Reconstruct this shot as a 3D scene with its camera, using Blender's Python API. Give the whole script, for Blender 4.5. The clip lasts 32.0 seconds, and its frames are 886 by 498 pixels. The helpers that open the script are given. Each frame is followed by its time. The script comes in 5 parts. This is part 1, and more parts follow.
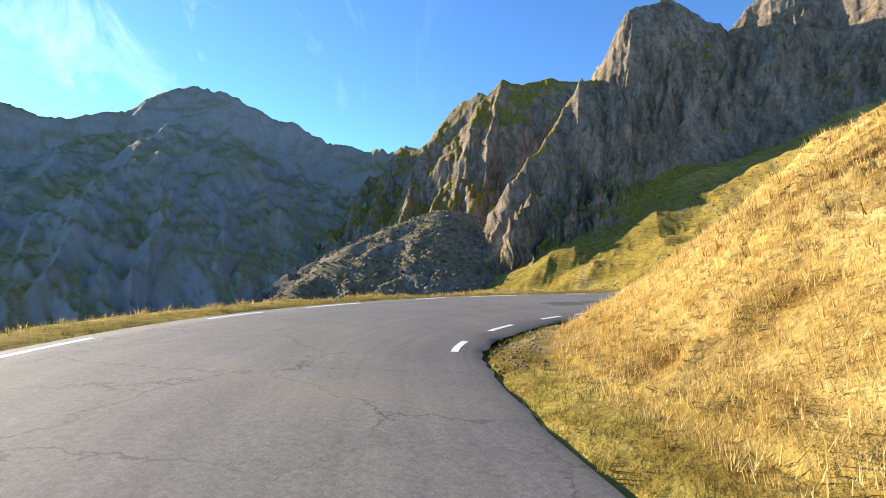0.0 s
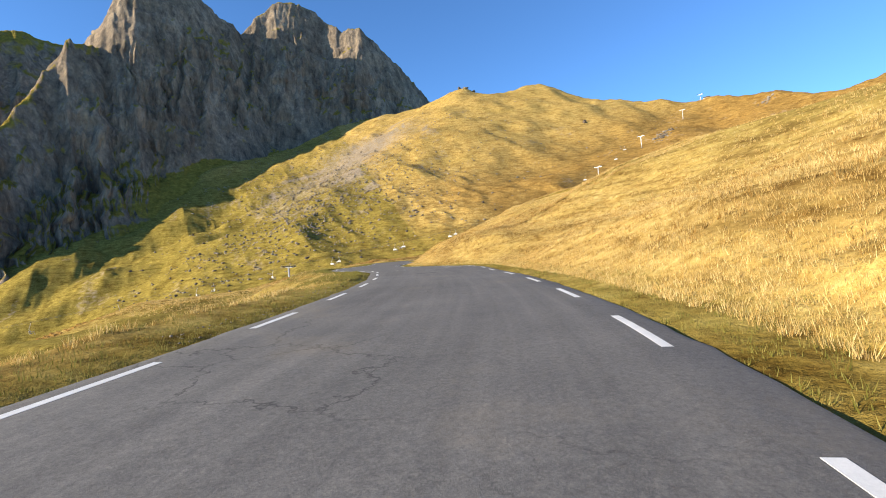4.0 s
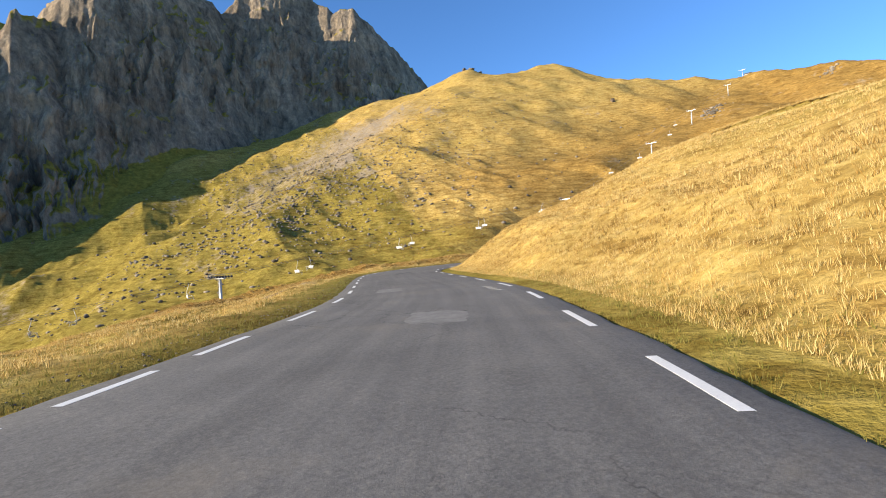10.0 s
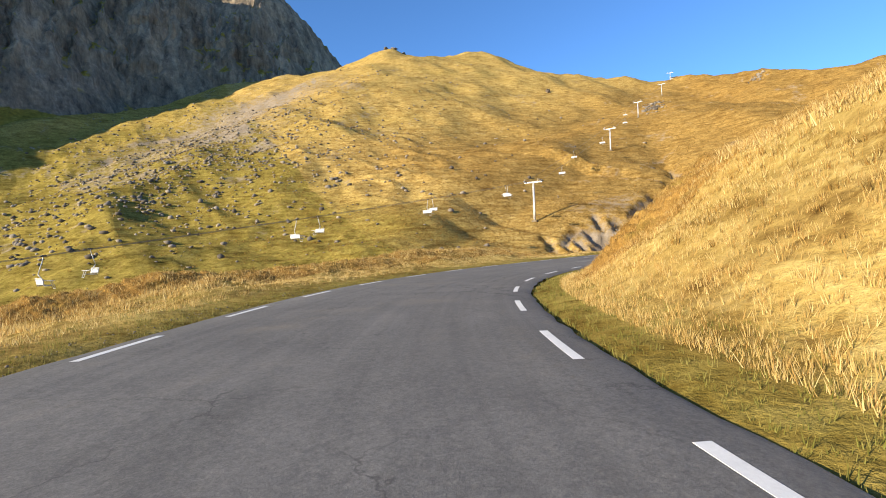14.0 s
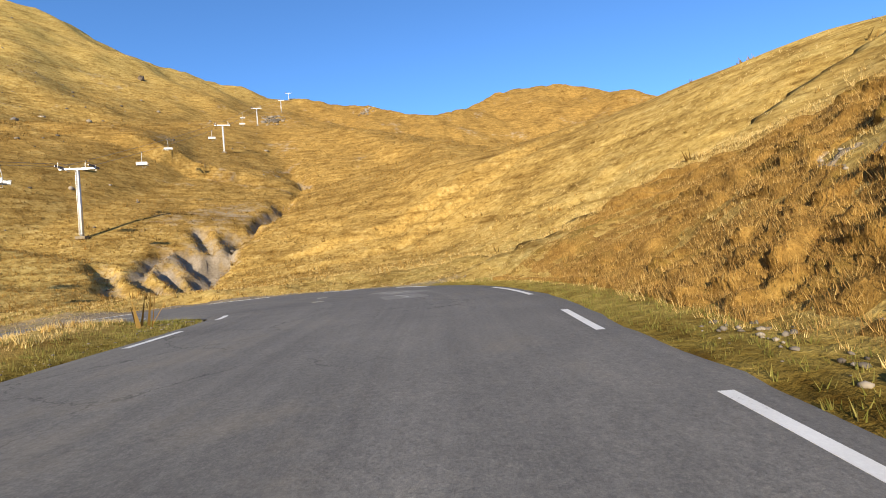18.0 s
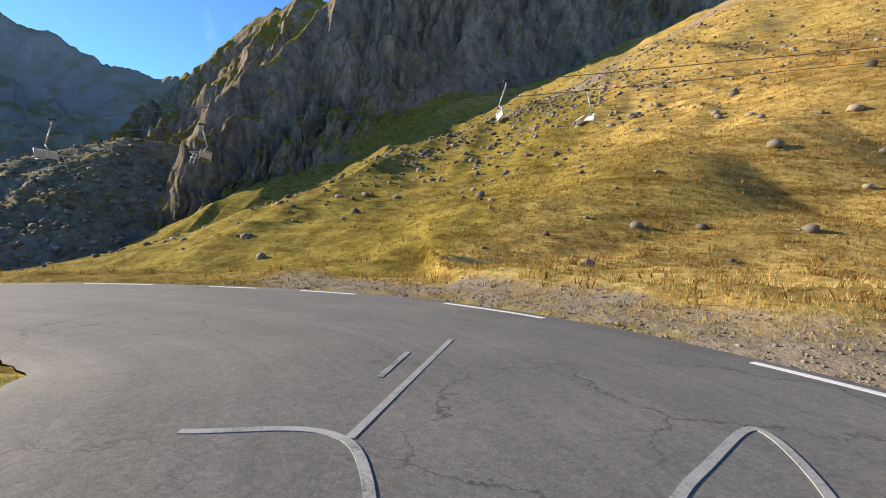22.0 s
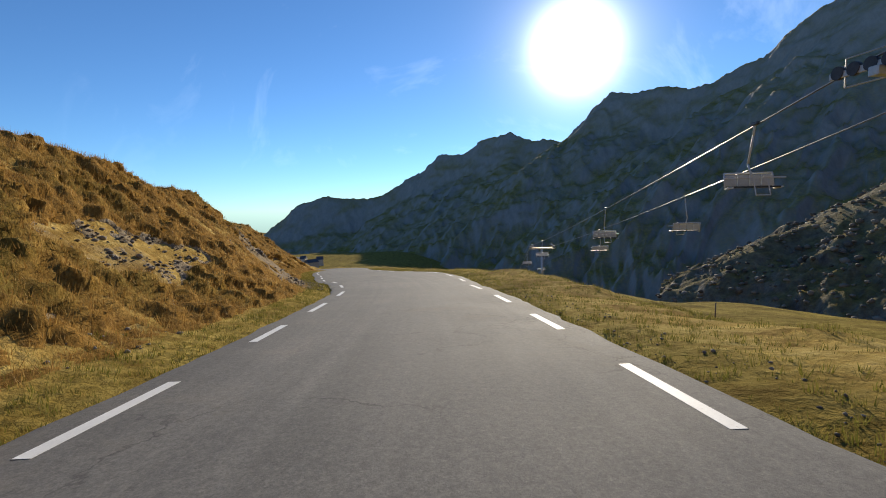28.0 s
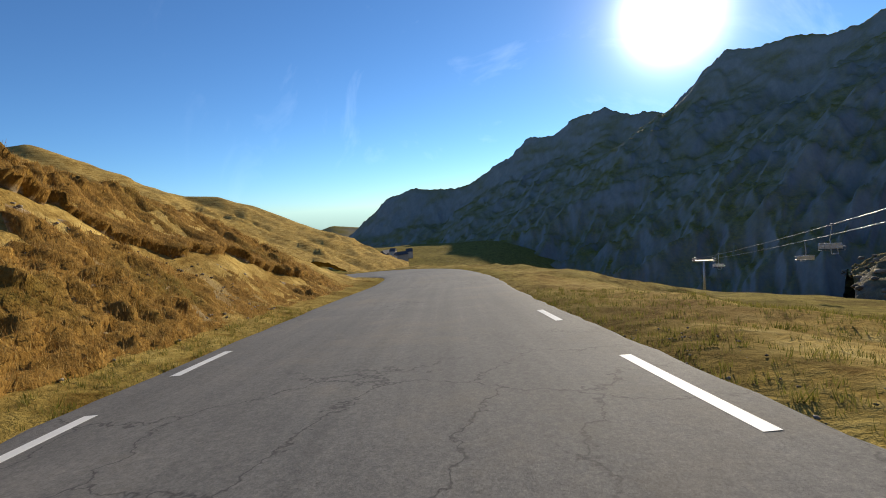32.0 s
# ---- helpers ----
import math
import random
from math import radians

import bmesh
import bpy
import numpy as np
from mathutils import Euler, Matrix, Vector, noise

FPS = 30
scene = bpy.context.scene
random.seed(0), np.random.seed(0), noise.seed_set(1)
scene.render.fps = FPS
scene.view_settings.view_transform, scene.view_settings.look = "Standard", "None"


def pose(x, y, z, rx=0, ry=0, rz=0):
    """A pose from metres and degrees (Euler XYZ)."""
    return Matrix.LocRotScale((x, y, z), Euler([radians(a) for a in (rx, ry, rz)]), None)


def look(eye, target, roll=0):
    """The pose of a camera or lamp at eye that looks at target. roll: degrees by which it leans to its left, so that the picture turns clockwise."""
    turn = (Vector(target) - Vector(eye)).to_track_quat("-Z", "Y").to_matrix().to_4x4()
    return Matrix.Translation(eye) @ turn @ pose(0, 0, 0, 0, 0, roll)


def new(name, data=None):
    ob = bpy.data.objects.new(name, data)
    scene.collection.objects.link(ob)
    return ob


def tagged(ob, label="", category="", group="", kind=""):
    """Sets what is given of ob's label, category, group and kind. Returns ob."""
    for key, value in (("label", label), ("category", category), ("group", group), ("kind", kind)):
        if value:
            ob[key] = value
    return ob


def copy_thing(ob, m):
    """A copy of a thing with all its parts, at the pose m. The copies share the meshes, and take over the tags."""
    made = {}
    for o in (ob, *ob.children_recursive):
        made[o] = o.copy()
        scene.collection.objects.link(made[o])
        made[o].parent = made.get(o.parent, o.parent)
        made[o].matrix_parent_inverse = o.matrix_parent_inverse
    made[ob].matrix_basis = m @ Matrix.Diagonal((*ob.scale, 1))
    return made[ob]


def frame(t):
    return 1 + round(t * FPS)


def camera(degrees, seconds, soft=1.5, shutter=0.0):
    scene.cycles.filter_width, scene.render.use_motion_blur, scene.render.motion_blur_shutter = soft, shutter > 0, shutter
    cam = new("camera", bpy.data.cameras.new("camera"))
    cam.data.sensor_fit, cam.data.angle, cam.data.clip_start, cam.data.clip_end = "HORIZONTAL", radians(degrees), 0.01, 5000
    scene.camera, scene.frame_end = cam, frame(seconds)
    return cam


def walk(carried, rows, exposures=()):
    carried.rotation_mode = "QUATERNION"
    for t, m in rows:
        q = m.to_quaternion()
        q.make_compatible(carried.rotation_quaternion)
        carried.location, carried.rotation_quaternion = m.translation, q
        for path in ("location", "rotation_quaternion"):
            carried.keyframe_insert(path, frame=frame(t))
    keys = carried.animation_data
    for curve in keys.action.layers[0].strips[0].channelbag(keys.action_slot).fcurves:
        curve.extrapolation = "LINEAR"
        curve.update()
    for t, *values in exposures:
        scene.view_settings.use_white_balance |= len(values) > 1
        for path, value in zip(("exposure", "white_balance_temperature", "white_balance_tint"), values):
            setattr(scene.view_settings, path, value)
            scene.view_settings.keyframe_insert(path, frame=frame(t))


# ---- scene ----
cam = camera(86.73, 32.0, 1.0)
PATH = [
    (0, pose(2.230, -4.067, -1.271, 90.93, -2.52, 21.64)),
    (0.5, pose(0.733, -1.382, -1.368, 89.23, -1.69, 28.96)),
    (1, pose(-0.719, 1.471, -1.502, 86.65, -0.36, 26.45)),
    (1.5, pose(-2.023, 4.535, -1.627, 86.24, 0.61, 14.58)),
    (2, pose(-2.579, 8.297, -1.740, 86.92, 1.30, -0.74)),
    (2.5, pose(-1.861, 12.471, -1.802, 89.07, 2.03, -15.41)),
    (3, pose(0.042, 16.942, -1.804, 89.50, 2.79, -27.63)),
    (3.5, pose(2.778, 21.511, -1.742, 90.10, 3.10, -32.44)),
    (4, pose(5.989, 26.067, -1.635, 90.64, 3.08, -31.15)),
    (4.5, pose(9.062, 30.767, -1.519, 90.98, 2.97, -28.94)),
    (5, pose(12.050, 35.450, -1.424, 91.21, 2.86, -28.99)),
    (5.5, pose(15.125, 40.182, -1.362, 91.55, 2.74, -29.30)),
    (6, pose(18.157, 45.388, -1.322, 90.73, 2.44, -25.79)),
    (6.5, pose(20.884, 50.109, -1.300, 89.64, 1.59, -21.55)),
    (7, pose(23.037, 54.858, -1.280, 89.11, -0.04, -16.37)),
    (7.5, pose(24.970, 59.766, -1.283, 89.95, -2.56, -10.95)),
    (8, pose(26.320, 65.051, -1.315, 91.07, -0.65, -8.76)),
    (8.5, pose(27.628, 70.600, -1.343, 88.46, 2.62, -11.10)),
    (9, pose(28.825, 76.440, -1.365, 88.83, 4.10, -16.54)),
    (9.5, pose(30.761, 82.168, -1.377, 91.24, 3.88, -24.82)),
    (10, pose(33.081, 87.825, -1.391, 90.75, 3.54, -31.49)),
    (10.5, pose(35.979, 93.566, -1.388, 89.91, 1.80, -33.23)),
    (11, pose(39.058, 99.677, -1.381, 90.52, 1.47, -32.25)),
    (11.5, pose(42.180, 105.755, -1.389, 89.92, 0.91, -30.70)),
    (12, pose(45.121, 111.738, -1.415, 89.73, 3.34, -29.92)),
    (12.5, pose(48.191, 117.761, -1.446, 90.03, 3.64, -30.13)),
    (13, pose(51.335, 123.722, -1.482, 90.14, 3.73, -31.06)),
    (13.5, pose(54.574, 129.408, -1.517, 90.25, 4.77, -32.79)),
    (14, pose(58.032, 134.510, -1.550, 90.21, 2.30, -42.22)),
    (14.5, pose(62.257, 138.903, -1.567, 90.12, 1.38, -51.26)),
    (15, pose(66.830, 142.796, -1.570, 90.05, 3.60, -54.48)),
    (15.5, pose(71.378, 146.443, -1.562, 90.18, 8.10, -57.67)),
    (16, pose(76.264, 149.274, -1.535, 91.31, 7.37, -67.40)),
    (16.5, pose(81.485, 151.299, -1.489, 91.34, 6.73, -77.09)),
    (17, pose(86.856, 152.488, -1.427, 90.89, 5.25, -83.35)),
    (17.5, pose(92.525, 153.403, -1.343, 91.16, 4.88, -85.96)),
    (18, pose(98.157, 154.182, -1.260, 90.63, 4.48, -86.11)),
    (18.5, pose(103.301, 154.779, -1.191, 91.09, 3.74, -85.05)),
    (19, pose(107.813, 155.261, -1.152, 91.49, 2.34, -81.75)),
    (19.5, pose(111.717, 156.246, -1.144, 91.45, 2.32, -74.87)),
    (20, pose(114.829, 157.566, -1.177, 90.56, 1.51, -63.49)),
    (20.5, pose(117.329, 159.735, -1.251, 89.32, -0.17, -48.34)),
    (21, pose(119.178, 162.872, -1.379, 88.25, -1.57, -30.53)),
    (21.5, pose(119.859, 166.599, -1.554, 86.63, -2.94, -11.53)),
    (22, pose(119.547, 170.127, -1.746, 86.68, -3.22, 7.96)),
    (22.5, pose(118.415, 174.112, -1.984, 87.70, -3.19, 27.06)),
    (23, pose(116.359, 177.340, -2.222, 87.30, -2.36, 45.62)),
    (23.5, pose(113.509, 179.246, -2.492, 87.35, -1.95, 61.65)),
    (24, pose(109.633, 180.864, -2.821, 87.38, -1.44, 73.59)),
    (24.5, pose(104.525, 181.767, -3.235, 87.07, -0.89, 82.86)),
    (25, pose(99.141, 182.128, -3.653, 86.50, 0.50, 89.57)),
    (25.5, pose(93.546, 181.924, -4.085, 85.99, 1.22, 92.59)),
    (26, pose(87.608, 181.343, -4.567, 86.45, 1.36, 92.68)),
    (26.5, pose(81.321, 180.762, -5.106, 86.45, 1.42, 92.91)),
    (27, pose(74.702, 180.028, -5.699, 85.77, 1.56, 94.68)),
    (27.5, pose(67.783, 179.021, -6.346, 84.81, 1.63, 96.29)),
    (28, pose(60.668, 177.980, -7.038, 84.82, 1.59, 96.69)),
    (28.5, pose(53.617, 176.780, -7.761, 84.37, 3.58, 98.45)),
    (29, pose(46.655, 175.360, -8.485, 84.83, 3.87, 101.68)),
    (29.5, pose(40.043, 173.425, -9.186, 84.49, 1.38, 105.96)),
    (30, pose(33.556, 171.263, -9.895, 84.59, -1.23, 110.39)),
    (30.5, pose(27.168, 168.439, -10.618, 84.92, -0.22, 112.83)),
    (31, pose(20.552, 165.604, -11.375, 83.46, 1.80, 111.89)),
    (31.5, pose(13.715, 162.766, -12.161, 84.06, 3.21, 109.34)),
    (32, pose(6.542, 160.217, -12.982, 84.11, 4.61, 107.25)),
]
EXPOSURES = [(0.0, 1.35), (1.0, 1.15), (2.2, 1.1), (3.0, 1.1), (6.0, 1.1), (13.0, 1.1), (16.0, 0.95), (20.5, 0.9), (22.0, 1.0), (22.6, 0.95), (24.0, 0.6), (26.0, 0.25), (32.0, 0.15)]

walk(cam, PATH, EXPOSURES)

# the road's middle line (x, y, z)
ROAD_UP = [(6.52, -15.98, -2.37), (0.42, -5.07, -2.77), (-4.46, 4.98, -3.16), (-3.11, 15.84, -3.31),
    (3.15, 25.09, -3.19), (10.15, 33.83, -2.96), (16.31, 43.17, -2.84), (21.54, 53.07, -2.79),
    (26.1, 63.4, -2.81), (26.44, 74.76, -2.86), (29.94, 85.34, -2.88), (36.19, 94.61, -2.89),
    (42.27, 104, -2.89), (46.89, 114.2, -2.93), (51.31, 124.5, -2.99), (56.27, 134.53, -3.05),
    (63.24, 143.26, -3.07), (71.84, 150.39, -3.05), (82.16, 154.62, -2.97), (93.27, 155.97, -2.83)]
ROAD_DOWN = [(104.45, 156.63, -2.68), (115.41, 158.43, -2.69), (121.51, 167.3, -3.09), (117.63, 177.44, -3.67),
    (107.41, 181.61, -4.51), (96.23, 181.68, -5.38), (85.07, 180.69, -6.28), (73.94, 179.5, -7.27),
    (62.85, 177.91, -8.33), (51.78, 176.22, -9.45), (40.79, 174.06, -10.59), (30.11, 170.78, -11.74),
    (20.09, 165.78, -12.92), (6.78, 159.57, -14.48), (-7.4, 154.69, -16.23), (-21.75, 150.3, -17.98),
    (-35.45, 144.2, -19.73), (-46.94, 134.56, -21.48), (-54.89, 121.84, -23.23), (-60.51, 107.93, -24.98)]
ROAD = ROAD_UP + ROAD_DOWN
TURN_AT = 250.8
RIGHT_DASHES = [22.2, 32.1, 35.3, 43.3, 49.4, 77.2, 82.8, 109.1, 117.2, 121.6, 126.2, 164.0, 171.5, 203.4, 211.3, 214.7, 232.5, 239.3, 248.0, 258.9, 263.4, 266.8, 270.9, 282.2, 286.6, 320.6, 325.5, 330.4, 377.5, 383.5, 387.6]
LEFT_DASHES = [19.4, 24.3, 27.8, 33.5, 36.8, 43.3, 47.2, 78.8, 84.8, 113.9, 120.0, 122.5, 125.4, 129.6, 163.5, 171.9, 178.1, 201.7, 206.0, 210.6, 214.7, 218.9, 233.2, 283.1, 287.0, 320.6, 325.5, 330.0, 351.6, 356.7, 377.8, 381.3, 384.9]
# ---- plan of the land: crests (x, y, z) in metres ----
GOLD_CREST = [(-49, 499, 25), (-25, 532, 42), (26, 575, 74), (68, 603, 104), (152, 641, 141), (230, 656, 183), (281, 643, 199), (338, 589, 207),
    (364, 540, 214), (378, 501, 197), (442, 483, 211), (473, 420, 182), (501, 363, 158), (528, 314, 155), (518, 239, 138), (486, 181, 113),
    (537, 150, 129), (604, 102, 166), (591, 76, 162), (553, 39, 143), (495, 18, 120)]
SPUR_CREST = [(40, -45, 14), (58, 8, 14), (74, 48, 14.5), (88, 80, 14.5), (103, 100, 15), (135, 100, 19), (175, 105, 25), (230, 110, 30), (300, 115, 30), (400, 125, 34)]
MOUND_CREST = [(-293, 370, -34), (-291, 409, -21), (-291, 457, 8), (-269, 505, 33), (-228, 557, 59), (-182, 594, 55)]
APRON_CREST = [(174, 221, 6), (225, 236, 25), (263, 242, 43), (345, 275, 73), (440, 300, 110), (540, 319, 156)]
GULLY = [(146, 187, -7), (158, 193, -5), (168, 196, -2), (193, 199, 8), (238, 204, 22), (287, 232, 44), (342, 267, 78)]
SCARS = [(158, 194), (163, 203), (164, 204), (174, 207), (163, 196), (168, 203), (169, 197), (175, 203), (156, 200), (163, 209), (178, 200), (184, 207)]
MASSIF_CREST = [(-125, 542, 99), (-111, 577, 131), (-96, 612, 169), (-84, 640, 207), (-65, 658, 250), (-45, 681, 252), (-24, 703, 315), (-9, 724, 370),
    (46, 755, 394), (88, 777, 374), (126, 788, 353), (150, 800, 385), (180, 809, 422), (210, 808, 428), (248, 803, 416), (281, 771, 377),
    (305, 756, 383), (328, 752, 368), (355, 750, 340), (384, 741, 310), (425, 736, 267)]
MASSIF_SPURS = [
    [(-9, 724, 368), (-29, 675, 243), (-45, 627, 159), (-56, 579, 96), (-56, 538, 58)],
    [(-64, 656, 247), (-84, 610, 148), (-99, 554, 86), (-110, 494, 51)],
    [(61, 749, 322), (35, 705, 205), (21, 665, 126), (19, 625, 78)],
    [(177, 795, 385), (147, 755, 254), (121, 708, 161)],
    [(300, 747, 358), (245, 720, 251), (210, 694, 184)]]
BACK_CREST = [(-549, 1061, 269), (-450, 1035, 261), (-404, 1012, 309), (-368, 1006, 355), (-328, 1000, 367), (-288, 983, 350), (-264, 970, 380), (-226, 991, 375),
    (-181, 1023, 400), (-136, 1052, 398), (-46, 1082, 393), (79, 1114, 366)]
RANGE_CREST = [(-2230, -1080, -178), (-2193, -936, -84), (-2193, -819, 5), (-2205, -656, 46), (-2215, -462, 43), (-2202, -306, 102), (-2186, -100, 216), (-2148, 19, 220),
    (-2152, 111, 283), (-2103, 233, 303), (-2048, 328, 248), (-1933, 457, 230), (-1826, 494, 293), (-1655, 582, 380), (-1566, 713, 341), (-1464, 840, 350),
    (-1391, 922, 371), (-1330, 990, 453), (-1252, 1039, 490), (-1159, 1040, 454), (-1052, 1118, 404), (-912, 1200, 354), (-817, 1221, 320), (-712, 1218, 314),
    (-593, 1207, 288), (-508, 1179, 302)]
WEST_CREST = [(-77, -247, 91), (-112, -238, 79), (-133, -231, 75), (-159, -220, 60), (-178, -211, 48), (-204, -208, 44), (-218, -200, 47), (-237, -187, 33),
    (-263, -179, 21), (-301, -159, 8), (-317, -142, 6), (-340, -131, -2), (-384, -106, -31), (-423, -80, -66)]
FAR_HILL = [(-2419, -1605, -156), (-2507, -1477, -154), (-2573, -1371, -114), (-2655, -1224, -139), (-2727, -1075, -206)]
VALLEY, SHELF = (35, 215, 0.98, 0.17), -14        # edge of the deep valley, height of the meadow shelf
# paved half-width along the road: (metres, metres)
HALF_WIDTH = [(0, 3.6), (20, 3.9), (40, 4.1), (77, 4.1), (90, 4.9), (95, 4.7), (101, 4.42), (115, 4.22), (131, 4.02), (167, 4.22), (200, 4.52),
    (215, 4.82), (234, 5.12), (247, 5.72), (260, 4.32), (274, 3.92), (285, 3.27), (338, 3.37), (346, 4.12), (352, 4.72), (362, 3.92),
    (374, 3.62), (382, 3.72), (430, 3.52)]
# banks beside the road: (metres along, verge, slope, reach of it, slope beyond)
RIGHT_A = [(0.2, 1, 0.6, 10, 0.3), (22.4, 1.2, 0.7, 9, 0.3), (29.1, 0.9, 1.0, 6, 0.35), (41, 0.9, 1.0, 6, 0.35), (48.9, 1.4, 0.6, 6.2, 0.22),
    (87.5, 1.25, 0.45, 6.2, 0.2), (108, 1, 0.55, 6.2, 0.22), (154.5, 1.25, 0.55, 7.5, 0.25), (185.1, 1.5, 0.8, 6.2, 0.36), (198.4, 1.5, 0.95, 6, 0.42),
    (207, 1.5, 0.95, 6, 0.42), (216.1, 1.5, 0.95, 7.5, 0.5), (226.3, 1.5, 0.9, 8, 0.5), (234.8, 1.88, 0.6, 10, 0.35), (242.8, 2, 0.35, 12.5, 0.3),
    (255.1, 2.5, 0.25, 15, 0.2)]
LEFT_A = [(0.2, 1.88, -0.6, 50, -0.3), (56, 2.25, -0.5, 50, -0.3), (142, 2.75, -0.4, 37.5, -0.25), (190.1, 3.12, -0.3, 25, -0.15), (215.5, 3.12, -0.15, 12.5, -0.05),
    (255.1, 1.25, -0.02, 12.5, -0.05)]
RIGHT_B = [(243, 2.5, -0.25, 15, -0.2), (276, 3.5, -0.22, 25, -0.3), (300, 3, -0.3, 16, -0.45), (318, 3, -0.32, 14, -0.6), (430, 4, -0.3, 14, -0.6)]
LEFT_B = [(256, 1.2, 0.12, 10, 0.1), (271, 1.5, 0.25, 7.5, 0.1), (279, 1.2, 0.7, 7.5, 0.2), (287, 1.2, 1.0, 9, 0.25), (317, 1.2, 0.95, 8.5, 0.22), (337, 1.2, 0.85, 6.5, 0.2),
          (352, 1.2, 1.1, 5.5, 0.24), (364, 1.2, 0.86, 6, 0.22), (374, 1.2, 0.92, 6.5, 0.2), (385, 1.2, 1.0, 7.5, 0.18), (400, 1.5, 0.7, 6, 0.05), (430, 1.9, 0.3, 7.5, 0.0)]
NEAR_IN, NEAR_OUT = 16, 75
# stony stretches: (metres from, to, from and to beyond the edge, how much)
STONY = [(20.3, 43.3, 0.4, 3, 0.4), (28.3, 42.3, 1.9, 8.1, 0.5), (197, 212, 1.4, 7, 0.6), (239.7, 268.5, 0.1, 3.2, 0.55),
    (307.4, 330.8, -1.9, -5, 0.3), (340.7, 355.6, -0.8, -6.2, 0.55), (357.3, 391.1, -1.5, -4.5, 0.4), (142, 171.5, -3.1, -7.5, 0.35)]
STONY_SLOPES = [(150, 430, 60, 90, 0.3), (210, 500, 70, 60, 0.5), (100, 470, 40, 60, 0.25), (172, 200, 10, 8, 0.5), (200, 208, 14, 10, 0.4)]

# chairlift: tower feet (x, y, ground or None, height); then chairs (span, share of it, side)
LIFT = [(-130, 188, None, 9), (-40, 187, None, 9.5), (44, 192, None, 9.5), (172, 219, None, 11.5), (263, 242, None, 10), (345, 266, None, 9.5), (455, 296, None, 9), (520, 314, None, 7)]
CHAIRS = [(0, 0.3, 1), (0, 0.62, -1), (0, 0.85, 1), (1, 0.2, 1), (1, 0.42, -1), (1, 0.66, 1), (1, 0.72, -1), (1, 0.93, 1), (2, 0.12, 1), (2, 0.16, -1),
          (2, 0.34, 1), (2, 0.4, -1), (2, 0.58, 1), (2, 0.64, -1), (2, 0.84, 1), (2, 0.9, -1), (3, 0.2, 1), (3, 0.5, -1), (3, 0.75, 1), (4, 0.3, 1), (4, 0.65, -1)]
STATION = (543, 319)
SIGNS = [(276.0, -4.9)]
STAKES = [(377, 11.2, 1.2), (380.5, 15, 1.1), (384.9, 18.8, 1.2), (343.2, 20, 1.3)]
TURN_SCRAWLS = [
    [(255.44, -2.82), (254.88, -1.66), (252.62, -1.47), (253.75, 0.5), (254.32, 1.76), (253.19, 0.99), (252.06, -0.31), (250.95, -1.83), (250.41, -3.11), (250.95, -3.7), (252.62, -1.47)],
    [(258.07, 0.77), (254.88, -1.62)],
    [(257.57, -0.24), (256.53, -1.0)],
]
LEG_SCRAWLS = [
    [(90.21, 2.37), (90.66, 2.78), (90.53, 3.09), (90.03, 3.06), (89.68, 2.69), (89.74, 2.4), (90.21, 2.37)],
    [(90.71, 3.62), (91.16, 4.28), (91.17, 4.58), (90.5, 4.52)],
    [(91.17, 4.58), (90.63, 4.36), (90.7, 3.67)],
    [(88.68, 3.4), (88.93, 3.8), (88.98, 4.24), (88.61, 4.07), (88.63, 3.59)],
    [(88.32, 2.32), (88.61, 2.74), (88.5, 2.89), (87.91, 2.92)],
    [(89.96, 1.69), (89.34, 1.95)],
    [(90.29, -1.37), (90.1, -0.69)],
    [(87.04, -2.06), (87.38, -1.99), (86.71, -1.85)],
    [(86.26, -2.52), (86.85, -2.61)],
    [(87.93, 1.51), (87.75, 1.81)],
    [(219.54, 1.57), (218.01, 1.63)],
    [(219.54, 2.2), (219.03, 2.07), (217.5, 2.2)],
    [(218.52, 3.4), (217.5, 3.41), (217.5, 3.04), (218.01, 2.52), (218.01, 2.55), (218.01, 3.29)],
    [(220.56, -2.91), (218.52, -2.0), (218.52, -1.52), (219.54, -1.66)],
    [(218.52, -0.99), (218.52, -0.61), (219.54, -0.41)],
    [(238.38, 1.51), (237.34, 1.53), (237.34, 2.28)],
    [(235.89, 0.96), (234.96, 1.16), (234.49, 0.88)],
    [(237.85, -1.6), (237.34, -1.31)],
    [(240.57, -0.23), (240.01, -0.07)],
    [(137.5, 2.4), (137.0, 2.7)],
    [(136.8, 2.4), (136.3, 2.75), (136.2, 2.4)],
    [(136.0, 2.5), (135.4, 2.8)],
]
# asphalt patches: (metres along, aside, length, width, pale)
PATCHES = [(38.8, 0.8, 2.4, 1.3, 0), (41.5, 0.7, 2.6, 0.9, 0), (44.6, 1.3, 1.8, 0.8, 0), (77.8, -0.6, 0.9, 1.3, 0), (83.2, -0.1, 1.0, 0.9, 1), (139.1, -1.7, 2.4, 1.2, 1), (128.6, 0.5, 2.2, 1.5, 1),
    (164.2, -0.1, 3.4, 0.9, 0), (167.6, 0.8, 2.2, 0.7, 0), (162.9, 1.2, 0.9, 0.5, 0), (213.9, 1.2, 5.5, 1.0, 1), (219.6, 0.8, 4.5, 0.9, 1), (237.6, 1.9, 2.6, 1.9, 1), (235.2, 1.1, 1.8, 1.6, 1), (216.6, -0.6, 3.6, 0.5, 0)]
